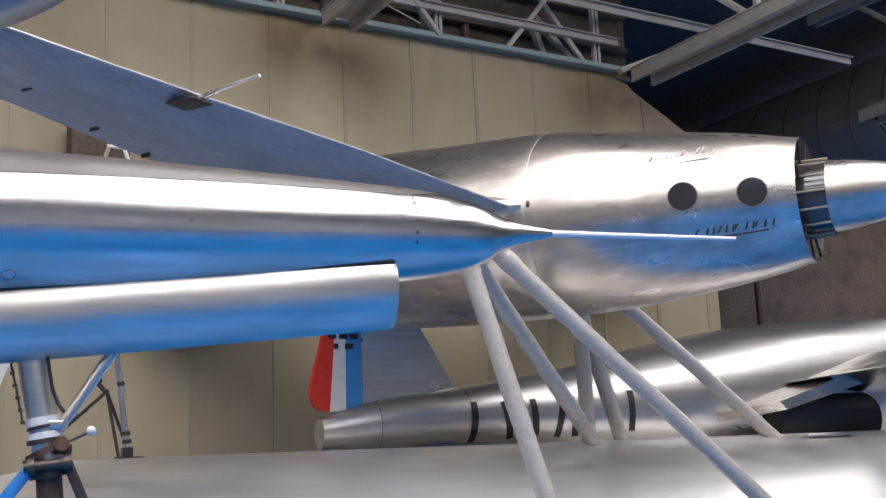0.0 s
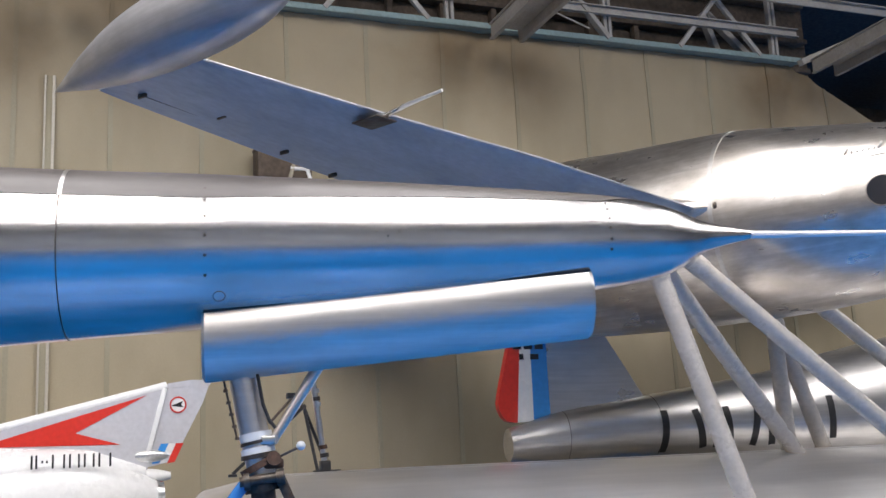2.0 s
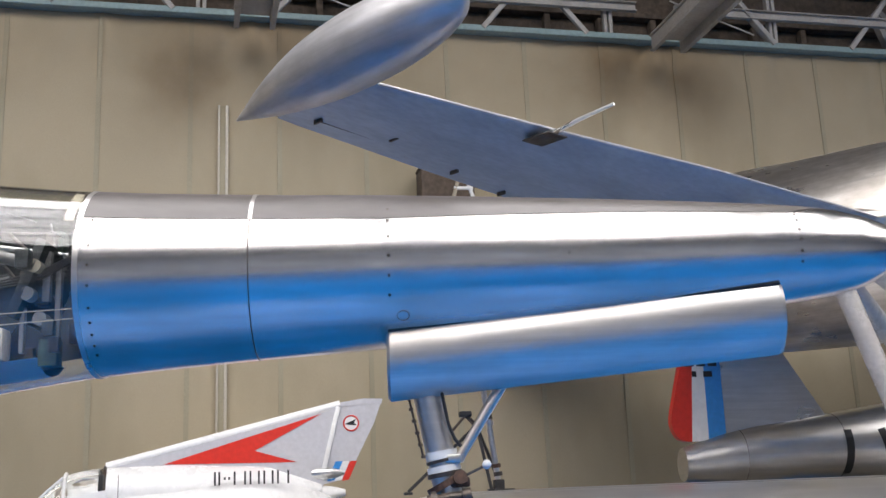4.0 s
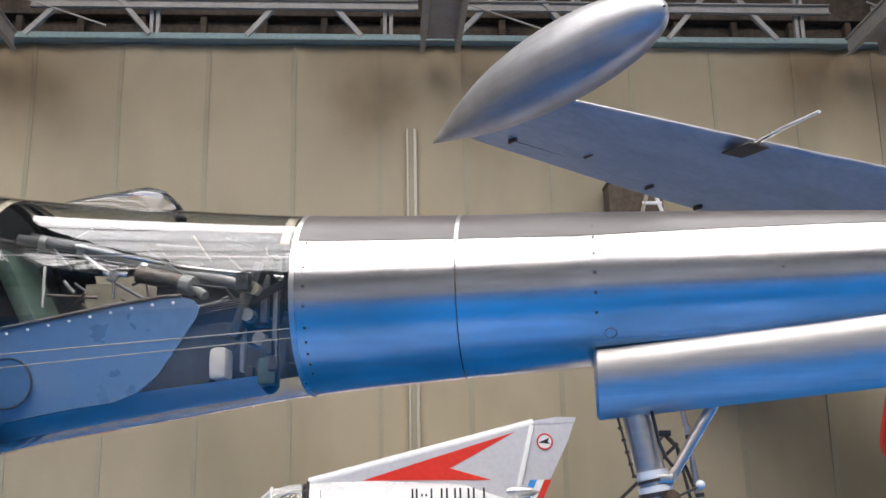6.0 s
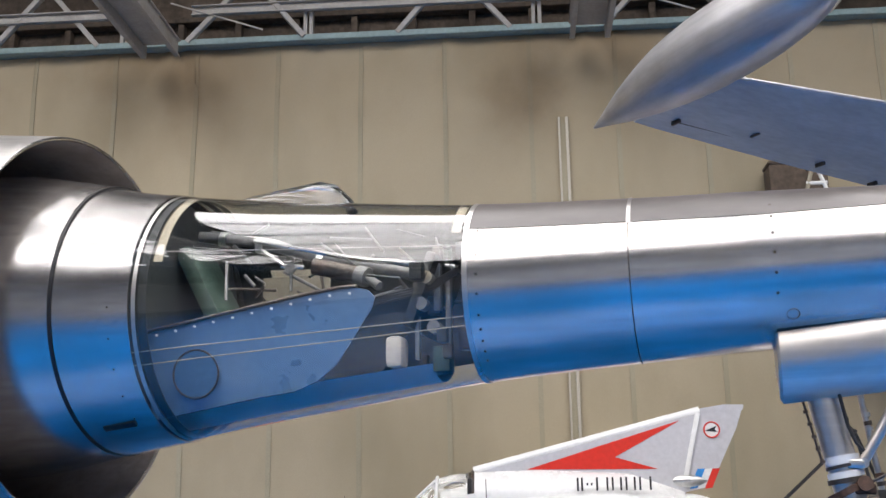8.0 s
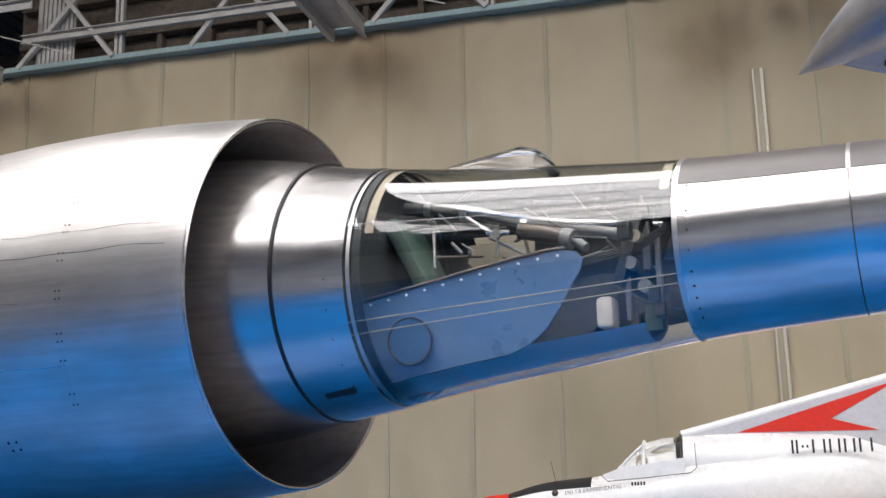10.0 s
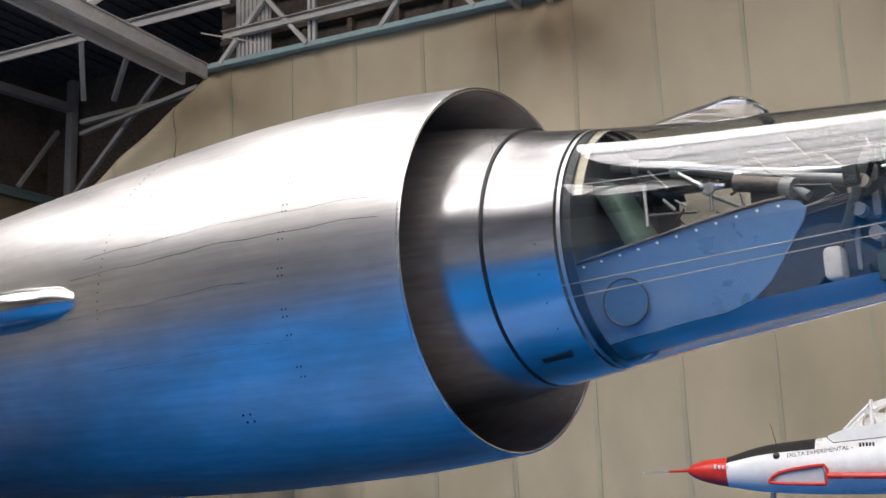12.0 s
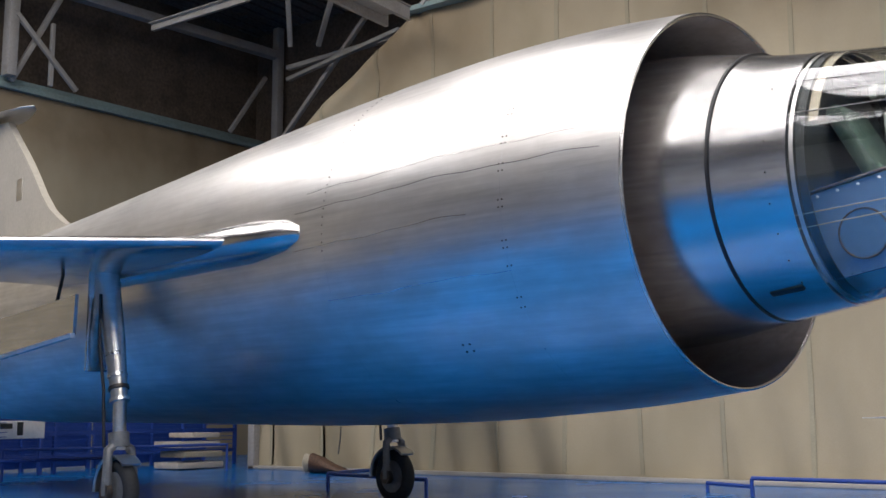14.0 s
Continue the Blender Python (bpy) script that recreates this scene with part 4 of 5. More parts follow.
piece("brake_hose", pipe([(4.37, -0.13, 1.6), (4.4, -0.13, 1.42), (4.43, -0.14, 1.34), (4.46, -0.14, 1.3)], 0.009, 8), BLACK, ramjet, "black brake hose")
wheel(ramjet, (4.45, -0.05, 0.3), 0.3, 0.17)

# wings, gear, fin
for sgn in (-1, 1):
    wg = piece("wing", wing_shape([(-2.7, sgn * 0.9, 2.14, 4.3, 0.055), (-3.1, sgn * 1.32, 2.15, 3.6, 0.06), (-4.7, sgn * 2.55, 2.22, 2.7, 0.06), (-7.0, sgn * 4.6, 2.3, 1.7, 0.06), (-7.2, sgn * 4.75, 2.3, 1.3, 0.03)]), ALU, ramjet, "swept bare aluminium wing")
    fl = []
    for x, w, h in ((-2.6, 0.04, 0.02), (-2.64, 0.12, 0.08), (-2.8, 0.2, 0.13), (-3.2, 0.27, 0.17), (-4.2, 0.3, 0.17), (-5.4, 0.2, 0.15)):
        fl.append([(x, sgn * (1.22 + w * math.cos(2 * math.pi * k / 24)), 2.16 + h * math.sin(2 * math.pi * k / 24)) for k in range(24)])
    piece("root_fairing", loft(fl), ALU, ramjet, "rounded wing root fairing")
    yy = sgn * 1.5
    leg = piece("main_leg", pipe([(-5.2, yy, 2.15), (-4.97, yy, 1.5), (-4.83, yy, 1.0)], 0.12, 18, 0.065), ALU_GREY, ramjet, "grey main landing gear leg")
    piece("leg_door", block(-5.18, -5.14, yy - 0.16, yy + 0.12, 1.25, 2.1, 0.012), ALU, leg)
    piece("slide_tube", pipe([(-4.83, yy, 1.05), (-4.81, yy, 0.6)], 0.055, 16), STEEL, leg)
    for z in (1.4, 1.22, 1.12, 1.02):
        xl = -4.83 - 0.28 * (z - 1.0)
        piece("leg_collar", pipe([(xl, yy, z), (xl + 0.01, yy, z - 0.03)], 0.086, 16), DARK_STEEL if z == 1.12 else STEEL, leg)
    piece("leg_hose", pipe([(-5.05, yy - 0.1, 1.9), (-4.98, yy - 0.13, 1.5), (-4.93, yy - 0.1, 1.1), (-4.88, yy - 0.1, 0.62)], 0.014, 8), BLACK, leg, "black brake hose")
    piece("fork", join(pipe([(-4.81, yy, 0.68), (-4.8, yy - 0.1, 0.6), (-4.78, yy - 0.115, 0.42), (-4.78, yy - 0.115, 0.24)], 0.04, 10), pipe([(-4.81, yy, 0.68), (-4.8, yy + 0.1, 0.6), (-4.78, yy + 0.115, 0.42), (-4.78, yy + 0.115, 0.24)], 0.04, 10), pipe([(-4.83, yy, 0.74), (-4.81, yy, 0.62)], 0.085, 16)), COCKPIT_TUBE, leg, "grey cast wheel fork")
    piece("brake_unit", pipe([(-4.78, yy - 0.14, 0.265), (-4.78, yy - 0.09, 0.265)], 0.07, 16), DARK_STEEL, leg)
    mud = [[(x_ * r - 4.78, yy + w_, 0.265 + z_ * r) for w_, r in ((-0.075, 0.275), (-0.085, 0.3), (0.085, 0.3), (0.075, 0.275))] for x_, z_ in ((math.cos(radians(a)), math.sin(radians(a))) for a in range(50, 185, 12))]
    piece("wheel_cover", loft(mud), ALU_GREY, leg, "grey curved wheel cover")
    wheel(ramjet, (-4.78, yy, 0.265), 0.265, 0.13)
    door = piece("wheel_door", plate([(-7.0, 1.4), (-5.2, 1.555), (-5.18, 1.9), (-6.03, 1.84), (-7.06, 1.78)], sgn * 1.75, 0.03), ALU, ramjet, "open wheel door")
    piece("door_edge", beam((-7.02, sgn * 1.77, 1.395), (-5.19, sgn * 1.77, 1.55), 0.05, 0.04), WHITE, door, "pale door edge")
    piece("door_link", beam((-5.6, sgn * 1.74, 1.84), (-5.6, sgn * 1.68, 2.16), 0.02, 0.03), DARK_STEEL, door)
fin_out = [(-8.6, 2.95), (-9.0, 3.16), (-9.35, 3.3), (-9.7, 3.5), (-9.98, 3.75), (-10.25, 4.05), (-10.5, 4.3), (-11.05, 4.8), (-11.2, 4.95), (-12.0, 4.98), (-11.9, 3.1)]
piece("fin", plate(fin_out, 0, 0.1), FIN_PAINT, ramjet, "cream painted tail fin", sharp=20)
piece("fin_access_panel", block(-10.75, -10.58, -0.056, -0.05, 3.75, 4.05, 0.002), ALU_GREY, ramjet)
piece("tailplane", wing_shape([(-11.1, -0.22, 5.03, 0.6, 0.04), (-10.6, -0.1, 5.03, 1.2, 0.05), (-10.45, 0.0, 5.03, 1.5, 0.06), (-10.6, 0.1, 5.03, 1.2, 0.05), (-11.1, 0.22, 5.03, 0.6, 0.04)]), ALU_GREY, ramjet, "grey tailplane on the fin")

# ---- ramjet aircraft on struts ----
B_POSE = pose(6.54, 9.18, 0, 0, 0, -60)
carried_jet = thing("small_ramjet_aircraft", B_POSE, "worn bare aluminium ramjet aircraft with straight wings, mounted on struts", "aircraft")
BP = fine([(2.42, 3.14, 0.565), (2.3, 3.142, 0.592), (1.75, 3.16, 0.71), (0.8, 3.2, 0.85), (0.0, 3.255, 0.93), (-1.15, 3.3, 0.955), (-2.2, 3.36, 0.955), (-4.2, 3.4, 0.85), (-6.0, 3.42, 0.65)], 6)
b_body = piece("body", turned(BP, 96), ALU_OLD, carried_jet, "worn aluminium ramjet body")
piece("duct", turned([(2.42, 3.14, 0.563), (2.3, 3.14, 0.55), (1.2, 3.16, 0.56)], 64), DUCT, carried_jet)
piece("duct_bulkhead", disc((1.2, 0, 3.16), 0.57, (1, 0, 0), 0.02, 48), BLACK, carried_jet)
piece("tail_bulkhead", disc((-6.0, 0, 3.42), 0.64, (1, 0, 0), 0.02, 48), DUCT, carried_jet)
piece("inner_cone", turned(fine([(1.2, 3.14, 0.3), (2.2, 3.14, 0.33), (2.6, 3.14, 0.325), (3.1, 3.13, 0.24), (3.7, 3.12, 0.03)], 6), 64), ALU_OLD, carried_jet, "aluminium cockpit cone in the intake")
piece("cone_glazing", turned([(2.28, 3.14, 0.345), (2.62, 3.14, 0.335)], 64), GLASS_DARK, carried_jet, "dark cockpit windows round the cone")
for k in range(14):
    a = 2 * math.pi * k / 14
    piece("glazing_bar", pipe([(2.28, 0.352 * math.cos(a), 3.14 + 0.352 * math.sin(a)), (2.62, 0.34 * math.cos(a), 3.14 + 0.34 * math.sin(a))], 0.011, 6), CREAM, carried_jet)
for k in range(10):
    a = 2 * math.pi * (k + 0.3) / 10
    piece("intake_strut", pipe([(2.42, 0.55 * math.cos(a), 3.14 + 0.55 * math.sin(a)), (2.4, 0.345 * math.cos(a), 3.14 + 0.345 * math.sin(a))], 0.012, 6), DARK_STEEL, carried_jet)
band(BP, 0.02, 0.04, 0.006, ALU_GREY, carried_jet, "body_band", label="dull raised band round the body")
band(BP, 2.25, 0.008, 0.002, ALU_GREY, carried_jet)
for s_, zz, nx in ((1.49, 3.17, 0.16), (2.07, 3.14, 0.22)):
    zc, r = at_x(BP, s_)
    yy = -math.sqrt(r * r - (zz - zc) ** 2)
    w_ = piece("porthole", disc((s_, yy - 0.004, zz), 0.125, (nx, -1, 0.0), 0.02, 32), GLASS_DARK, b_body, "round dark window")
    piece("porthole_frame", ring((s_, yy - 0.006, zz), 0.13, 0.006, (nx, -1, 0.0), 40, 6), DUCT, w_)
# two handwritten names on the side are kept as plain slanted strokes
for s0, s1, zz, n, mat_, hh in ((1.58, 2.24, 2.86, 12, BLACK, 0.1), (1.19, 1.78, 3.56, 13, ALU_GREY, 0.035)):
    for k in range(n + 1):
        s_ = s0 + (s1 - s0) * (k + 0.5) / n if k < n else (s0 + s1) / 2 + 0.05
        zc, r = at_x(BP, s_)
        zq = zz + 0.03 * (k / n) if k < n else zz - 0.055
        yy = -math.sqrt(max(r * r - (zq - zc) ** 2, 0.01))
        L = hh * (2.0 if k in (0, 6, 9, 10) else 1.0)
        zq += (L - hh) / 2
        shape = block(-0.01, 0.01, -0.003, 0.003, -L / 2, L / 2, 0.002) if k < n else block(-0.25, 0.2, -0.003, 0.003, -0.008, 0.008, 0.002)
        tilt = pose(0, 0, 0, 0, 14 if k % 3 else 32, 0) if k < n else pose(0, 0, 0, 0, -3, 0)
        piece("name_stroke", moved(shape, Matrix.Translation((s_, yy - 0.004, zq)) @ pose(0, 0, 0, 0, 0, 10) @ tilt), mat_, b_body)
rivets(b_body, BP, [0.55], [90, 91.5, 93], 0.012)
for sgn in (-1, 1):
    stations = [(0.0, sgn * 0.7, 3.27, 2.1, 0.09), (-0.12, sgn * 0.98, 3.29, 1.95, 0.1), (-0.46, sgn * 2.88, 3.45, 1.62, 0.1), (-0.87, sgn * 4.35, 3.6, 1.28, 0.1), (-1.24, sgn * 5.64, 3.75, 0.97, 0.1), (-1.27, sgn * 5.8, 3.765, 0.93, 0.09)]
    bw = piece("wing", wing_shape(stations), ALU_WING, carried_jet, "straight tapered aluminium wing")
    fl = []
    for x, w, h in ((0.06, 0.01, 0.01), (0.0, 0.06, 0.06), (-0.3, 0.16, 0.14), (-1.0, 0.22, 0.18), (-2.0, 0.1, 0.1)):
        fl.append([(x, sgn * (0.88 + w * math.cos(2 * math.pi * k / 20)), 3.29 + h * math.sin(2 * math.pi * k / 20)) for k in range(20)])
    piece("root_fairing", loft(fl), ALU_OLD, carried_jet)
    piece("fairing_tip", ring((0.07, sgn * 0.9, 3.29), 0.02, 0.022, (1, 0, 0), 14, 8), DARK_STEEL, carried_jet)
    piece("leading_edge", pipe([(x + 0.004, y, z) for x, y, z, c, t_ in stations[1:-1]], 0.011, 8), ALU_TANK, bw, "pale bare leading edge")
    tank = piece("wing_tip_tank", turned([(x, z, r) for x, z, r in fine([(-2.36, 3.74, 0.008), (-2.2, 3.75, 0.05), (-1.9, 3.77, 0.13), (-1.5, 3.79, 0.205), (-1.1, 3.80, 0.24), (-0.7, 3.805, 0.24), (-0.35, 3.805, 0.2), (-0.12, 3.80, 0.13), (-0.03, 3.80, 0.06), (-0.005, 3.80, 0.008)], 6)], 48), ALU_TANK, carried_jet, "pointed aluminium tip tank")
    tank.matrix_basis = Matrix.Translation((0, sgn * 6.03, 0))
    # aileron and flap hinges under the trailing edge
    for y_, x_, z_ in ((5.03, -1.82, 3.64), (4.3, -1.95, 3.55), (3.7, -2.02, 3.49), (5.6, -1.98, 3.7)):
        piece("hinge_bracket", block(x_ - 0.04, x_ + 0.05, sgn * y_ - 0.01, sgn * y_ + 0.01, z_ - 0.002, z_ + 0.03, 0.004), DARK_STEEL, bw, "dark hinge bracket")
    piece("aileron_gap", beam((-2.0, sgn * 5.62, 3.735), (-1.86, sgn * 3.9, 3.545), 0.012, 0.02), DARK_STEEL, bw)
piece("pitot_plate", block(-1.05, -0.8, -4.47, -4.26, 3.535, 3.545, 0.002), DARK_STEEL, carried_jet, "dark red mounting patch")
piece("pitot_tube", pipe([(-0.9, -4.35, 3.56), (-0.6, -4.35, 3.6), (-0.3, -4.35, 3.62)], 0.02, 10, 0.012), STEEL, carried_jet, "slim pitot tube")

# support struts between the small aircraft and the cradle below
STRUTS = [((4.85, 8.25, 2.58), (5.42, 8.06, 0.5)), ((5.2, 8.25, 2.68), (7.95, 8.06, 0.4)), ((5.0, 8.42, 2.66), (7.17, 9.6, 1.0)), ((7.09, 9.7, 2.42), (7.12, 9.7, 1.0)), ((7.28, 9.9, 2.42), (7.75, 9.9, 1.0)), ((7.67, 9.6, 2.52), (9.8, 9.6, 1.0))]
for a, b in STRUTS:
    st = thing("support_strut", pose(*b), "grey painted tubular support strut under the aircraft", "strut", "support struts")
    d = Vector(a) - Vector(b)
    top = tuple(d * 1.06)
    piece("tube", pipe([tuple(-d * 0.03), top], 0.08, 24), STRUT_GREY, st)
    piece("end_collar", pipe([tuple(d * 0.965), tuple(d * 1.0)], 0.088, 24), STRUT_GREY, st)

# ---- cradle: top of a large silver fuselage ----
def fuselage_top():
    t = thing("carrier_fuselage", pose(1.0, 9.9, 0), "large dull silver fuselage top carrying the struts", "fuselage")
    prof = [(0.0, -0.9, 0.6), (0.03, -0.9, 1.2), (0.15, -0.9, 1.65), (0.4, -0.9, 1.9), (0.9, -0.9, 2.0), (2.0, -0.9, 2.01), (16.0, -0.9, 2.01)]
    piece("skin", turned([(x, z, r) for x, z, r in prof], 120, 20, 160), ALU_SMOOTH, t, "dull silver fuselage skin")
    for a in (78, 97):
        piece("panel_joint", pipe([(0.9, 2.001 * math.cos(radians(a)), -0.9 + 2.001 * math.sin(radians(a))), (2.0, 2.0105 * math.cos(radians(a)), -0.9 + 2.0105 * math.sin(radians(a))), (16.0, 2.0105 * math.cos(radians(a)), -0.9 + 2.0105 * math.sin(radians(a)))], 0.004, 6), ALU_GREY, t)
    piece("roof_hatch", moved(block(-0.4, 0.4, -0.1, 0.1, -0.01, 0.02, 0.008), Matrix.Translation((9.4, -0.45, 1.05)) @ pose(0, 0, 0, -14, 0, 0)), ALU_OLD, t, "small raised hatch")
    return t


fuselage_top()

# ---- small white delta jet ----
def delta_jet():
    t = thing("delta_jet", pose(0, 12.2, 0), "small white delta-wing jet with red arrow on its fin", "aircraft")
    rows = [(-3.19, 0.825, 0.03, 0.03), (-3.12, 0.822, 0.075, 0.075), (-3.0, 0.815, 0.115, 0.115), (-2.78, 0.80, 0.15, 0.15), (-2.4, 0.82, 0.23, 0.22), (-1.9, 0.83, 0.27, 0.3), (-1.4, 0.85, 0.3, 0.36), (-0.9, 0.9, 0.34, 0.4), (-0.2, 0.95, 0.4, 0.42), (0.5, 1.0, 0.4, 0.4), (1.0, 0.98, 0.28, 0.28), (1.26, 0.95, 0.17, 0.18)]
    loops = lambda rs: [[(x, w * math.cos(2 * math.pi * k / 36), zc + h * math.sin(2 * math.pi * k / 36)) for k in range(36)] for x, zc, h, w in rs]
    body = piece("fuselage", loft(loops(fine(rows[3:], 4))), WHITE, t, "white gloss fuselage")
    piece("nose_cone", loft(loops(fine(rows[:4], 4))), RED, t, "red nose cone")
    piece("nose_probe", pipe([(-3.15, 0, 0.83), (-3.4, 0, 0.825)], 0.018, 10, 0.012), RED, t, "red probe")
    piece("probe_tip", pipe([(-3.4, 0, 0.825), (-3.68, 0, 0.82)], 0.011, 10, 0.004), STEEL, t)
    ag = [[(x, 1.004 * w * math.cos(radians(a)), zc + 1.008 * h * math.sin(radians(a))) for a in range(38, 143, 8)] for x, zc, h, w in fine([(-2.78, 0.80, 0.15, 0.15), (-2.4, 0.82, 0.23, 0.22), (-1.9, 0.83, 0.27, 0.3)], 4)]
    n = len(ag[0])
    v, f = loft(ag, False)
    piece("antiglare_panel", (v, [q for q in f if not (0 in [i % n for i in q] and n - 1 in [i % n for i in q])]), BLACK, t, "black anti-glare panel")
    # cockpit canopy
    co = [(-1.74, 1.06, 0.08), (-1.6, 1.22, 0.18), (-1.36, 1.43, 0.23), (-1.18, 1.47, 0.24), (-0.99, 1.485, 0.25)]
    cl = [[(x, w * math.cos(radians(a)), 1.0 + (zt - 1.0) * math.sin(radians(a))) for a in range(0, 181, 15)] for x, zt, w in co]
    n = len(cl[0])
    v, f = loft(cl, False)
    cn = piece("canopy", (v, [q for q in f if not (0 in [i % n for i in q] and n - 1 in [i % n for i in q])]), PERSPEX, t, "clear cockpit canopy")
    cn.visible_shadow = False
    for x, zt, w in (co[2], co[4]):
        piece("canopy_frame", pipe([(x, w * 1.02 * math.cos(radians(a)), 1.0 + (zt - 0.99) * math.sin(radians(a))) for a in range(0, 181, 15)], 0.018, 8), DARK_STEEL if x > -1 else WHITE, cn)
    for s_ in (-1, 1):
        piece("canopy_sill", loft([[(x, s_ * (y - 0.012), z0), (x, s_ * (y + 0.03), z0), (x, s_ * (y + 0.012), z1), (x, s_ * (y - 0.012), z1)] for x, y, z0, z1 in ((-1.78, 0.12, 1.0, 1.12), (-1.6, 0.2, 1.02, 1.18), (-1.3, 0.245, 1.04, 1.215), (-0.96, 0.26, 1.06, 1.265))]), WHITE, cn, "white canopy sill")
        piece("windscreen_post", pipe([(-1.62, s_ * 0.17, 1.17), (-1.5, s_ * 0.19, 1.28), (-1.37, s_ * 0.16, 1.4)], 0.014, 8), WHITE, cn)
        piece("canopy_outline", pipe([(-1.78, s_ * 0.235, 1.1), (-1.72, s_ * 0.27, 1.05), (-1.3, s_ * 0.31, 1.08), (-0.9, s_ * 0.325, 1.115), (-0.845, s_ * 0.32, 1.16), (-0.85, s_ * 0.25, 1.4)], 0.004, 6), DARK_STEEL, body)
    piece("headrest", block(-1.04, -0.99, -0.235, 0.235, 1.14, 1.42, 0.02), BLACK, t, "dark bulkhead behind the seat")
    piece("instrument_coaming", disc((-1.38, -0.05, 1.22), 0.07, (0.6, -0.8, 0), 0.02, 24), STRUT_GREY, t, "round grey instrument")
    piece("vent_knob", turned(fine([(-0.035, 0, 0.004), (-0.02, 0, 0.03), (0.02, 0, 0.03), (0.035, 0, 0.004)], 3), 16), DARK_STEEL, t, "dark round knob").matrix_basis = Matrix.Translation((-2.27, -0.21, 0.945))
    piece("whip_aerial", pipe([(-2.27, -0.1, 1.02), (-2.29, -0.1, 1.13), (-2.32, -0.1, 1.27)], 0.004, 6, 0.002), BLACK, t, "thin whip aerial")
    txt = bpy.data.curves.new("lettering", "FONT")
    txt.body, txt.size, txt.extrude, txt.align_x = "DELTA EXPERIMENTAL -", 0.062, 0.001, "LEFT"
    tmp = bpy.data.objects.new("lettering_source", txt)
    scene.collection.objects.link(tmp)
    lettering = bpy.data.meshes.new_from_object(tmp.evaluated_get(bpy.context.evaluated_depsgraph_get()))
    bpy.data.objects.remove(tmp)
    x_max = max(q.co.x for q in lettering.vertices)
    def side(x, z):
        zc, h, w = (float(np.interp(x, [r[0] for r in rows], [r[i] for r in rows])) for i in (1, 2, 3))
        return -w * math.sqrt(max(0.05, 1 - ((z - zc) / h) ** 2))
    for q in lettering.vertices:
        u = q.co.x / x_max
        x, z = -2.17 + 0.62 * u, 0.925 + 0.06 * u + q.co.y * 0.9
        q.co = (x, side(x, z) - 0.004 + q.co.z, z)
    lettering.materials.clear()
    lettering.materials.append(BLACK)
    lo_ = new("lettering", lettering)
    lo_.parent = body
    lo_["label"] = "small black painted lettering"
    for k in range(5):
        x = -1.49 + 0.03 * k
        piece("name_bar", block(x, x + 0.018, side(x, 1.01) - 0.006, side(x, 1.01) + 0.004, 0.995, 1.04, 0.002), BLACK, body)
    for k in range(4):
        x = -2.9 + 0.04 * k
        piece("name_bar", block(x, x + 0.02, -0.155 + 0.0, -0.12, 0.835, 0.885 if k == 0 else 0.87, 0.003), WHITE, t)
    # dorsal spine and fin
    fin = piece("fin", plate([(-0.96, 1.2), (-0.96, 1.5), (-0.4, 1.635), (1.33, 2.06), (1.16, 1.2)], 0, 0.09), PALE_GREY, t, "pale grey painted fin")
    piece("fin_leading_edge", pipe([(-0.98, 0, 1.49), (1.36, 0, 2.065)], 0.05, 14), WHITE, fin, "white leading edge")
    piece("hinge_cover", beam((1.335, -0.05, 2.04), (1.15, -0.05, 1.3), 0.02, 0.05), WHITE, fin)
    rud = piece("rudder", plate([(1.36, 2.06), (1.8, 2.1), (1.72, 1.88), (1.42, 1.3), (1.17, 1.25)], 0, 0.06), PALE_GREY, t, "pale grey rudder")
    piece("rudder_cap", plate([(1.34, 2.045), (1.37, 2.09), (1.6, 2.125), (1.81, 2.12), (1.8, 2.07)], 0, 0.07), PALE_GREY, rud)
    piece("roundel", disc((1.47, -0.034, 1.87), 0.085, (0, 1, 0), 0.004, 28), WHITE, rud)
    piece("roundel_ring", ring((1.47, -0.037, 1.87), 0.078, 0.008, (0, 1, 0), 32, 6), RED, rud, "thin red ring")
    piece("roundel_bird", plate([(1.4, 1.86), (1.46, 1.885), (1.52, 1.91), (1.5, 1.87), (1.53, 1.845), (1.47, 1.85)], -0.039, 0.003), BLACK, rud)
    piece("fin_arrow", plate([(-0.43, 1.5), (0.3, 1.72), (1.15, 1.97), (0.47, 1.61), (0.9, 1.485)], -0.049, 0.004), RED, fin, "red arrow flash")
    for k, m_ in enumerate((BLUE_MARK, WHITE, RED)):
        x = 1.21 + 0.075 * k
        piece("rudder_stripe", plate([(x, 1.28), (x + 0.075, 1.28 + 0.01), (x + 0.075 + 0.09, 1.48), (x + 0.09, 1.48)], -0.035, 0.004), m_, rud)
    # registration marks as plain bars
    x = 0.06
    for w in (0.06, 0.06, 0.12, 0.1, 0.1, 0.12):
        hgt = 0.13 if w != 0.06 or x < 0.1 else 0.025
        piece("marking_bar", plate([(x, 1.335 - hgt / 2), (x + 0.018, 1.335 - hgt / 2), (x + 0.018, 1.335 + hgt / 2), (x, 1.335 + hgt / 2)], -0.34, 0.02), BLACK, body)
        piece("marking_bar", plate([(x + w - 0.018, 1.335 - hgt / 2), (x + w, 1.335 - hgt / 2), (x + w, 1.335 + hgt / 2), (x + w - 0.018, 1.335 + hgt / 2)], -0.34, 0.02), BLACK, body)
        x += w + 0.035
    piece("spine", loft([[(x, w * math.cos(2 * math.pi * k / 24), 1.2 + h * math.sin(2 * math.pi * k / 24)) for k in range(24)] for x, h, w in ((-0.97, 0.29, 0.22), (-0.3, 0.3, 0.3), (0.6, 0.25, 0.28), (1.15, 0.06, 0.1))]), WHITE, t)
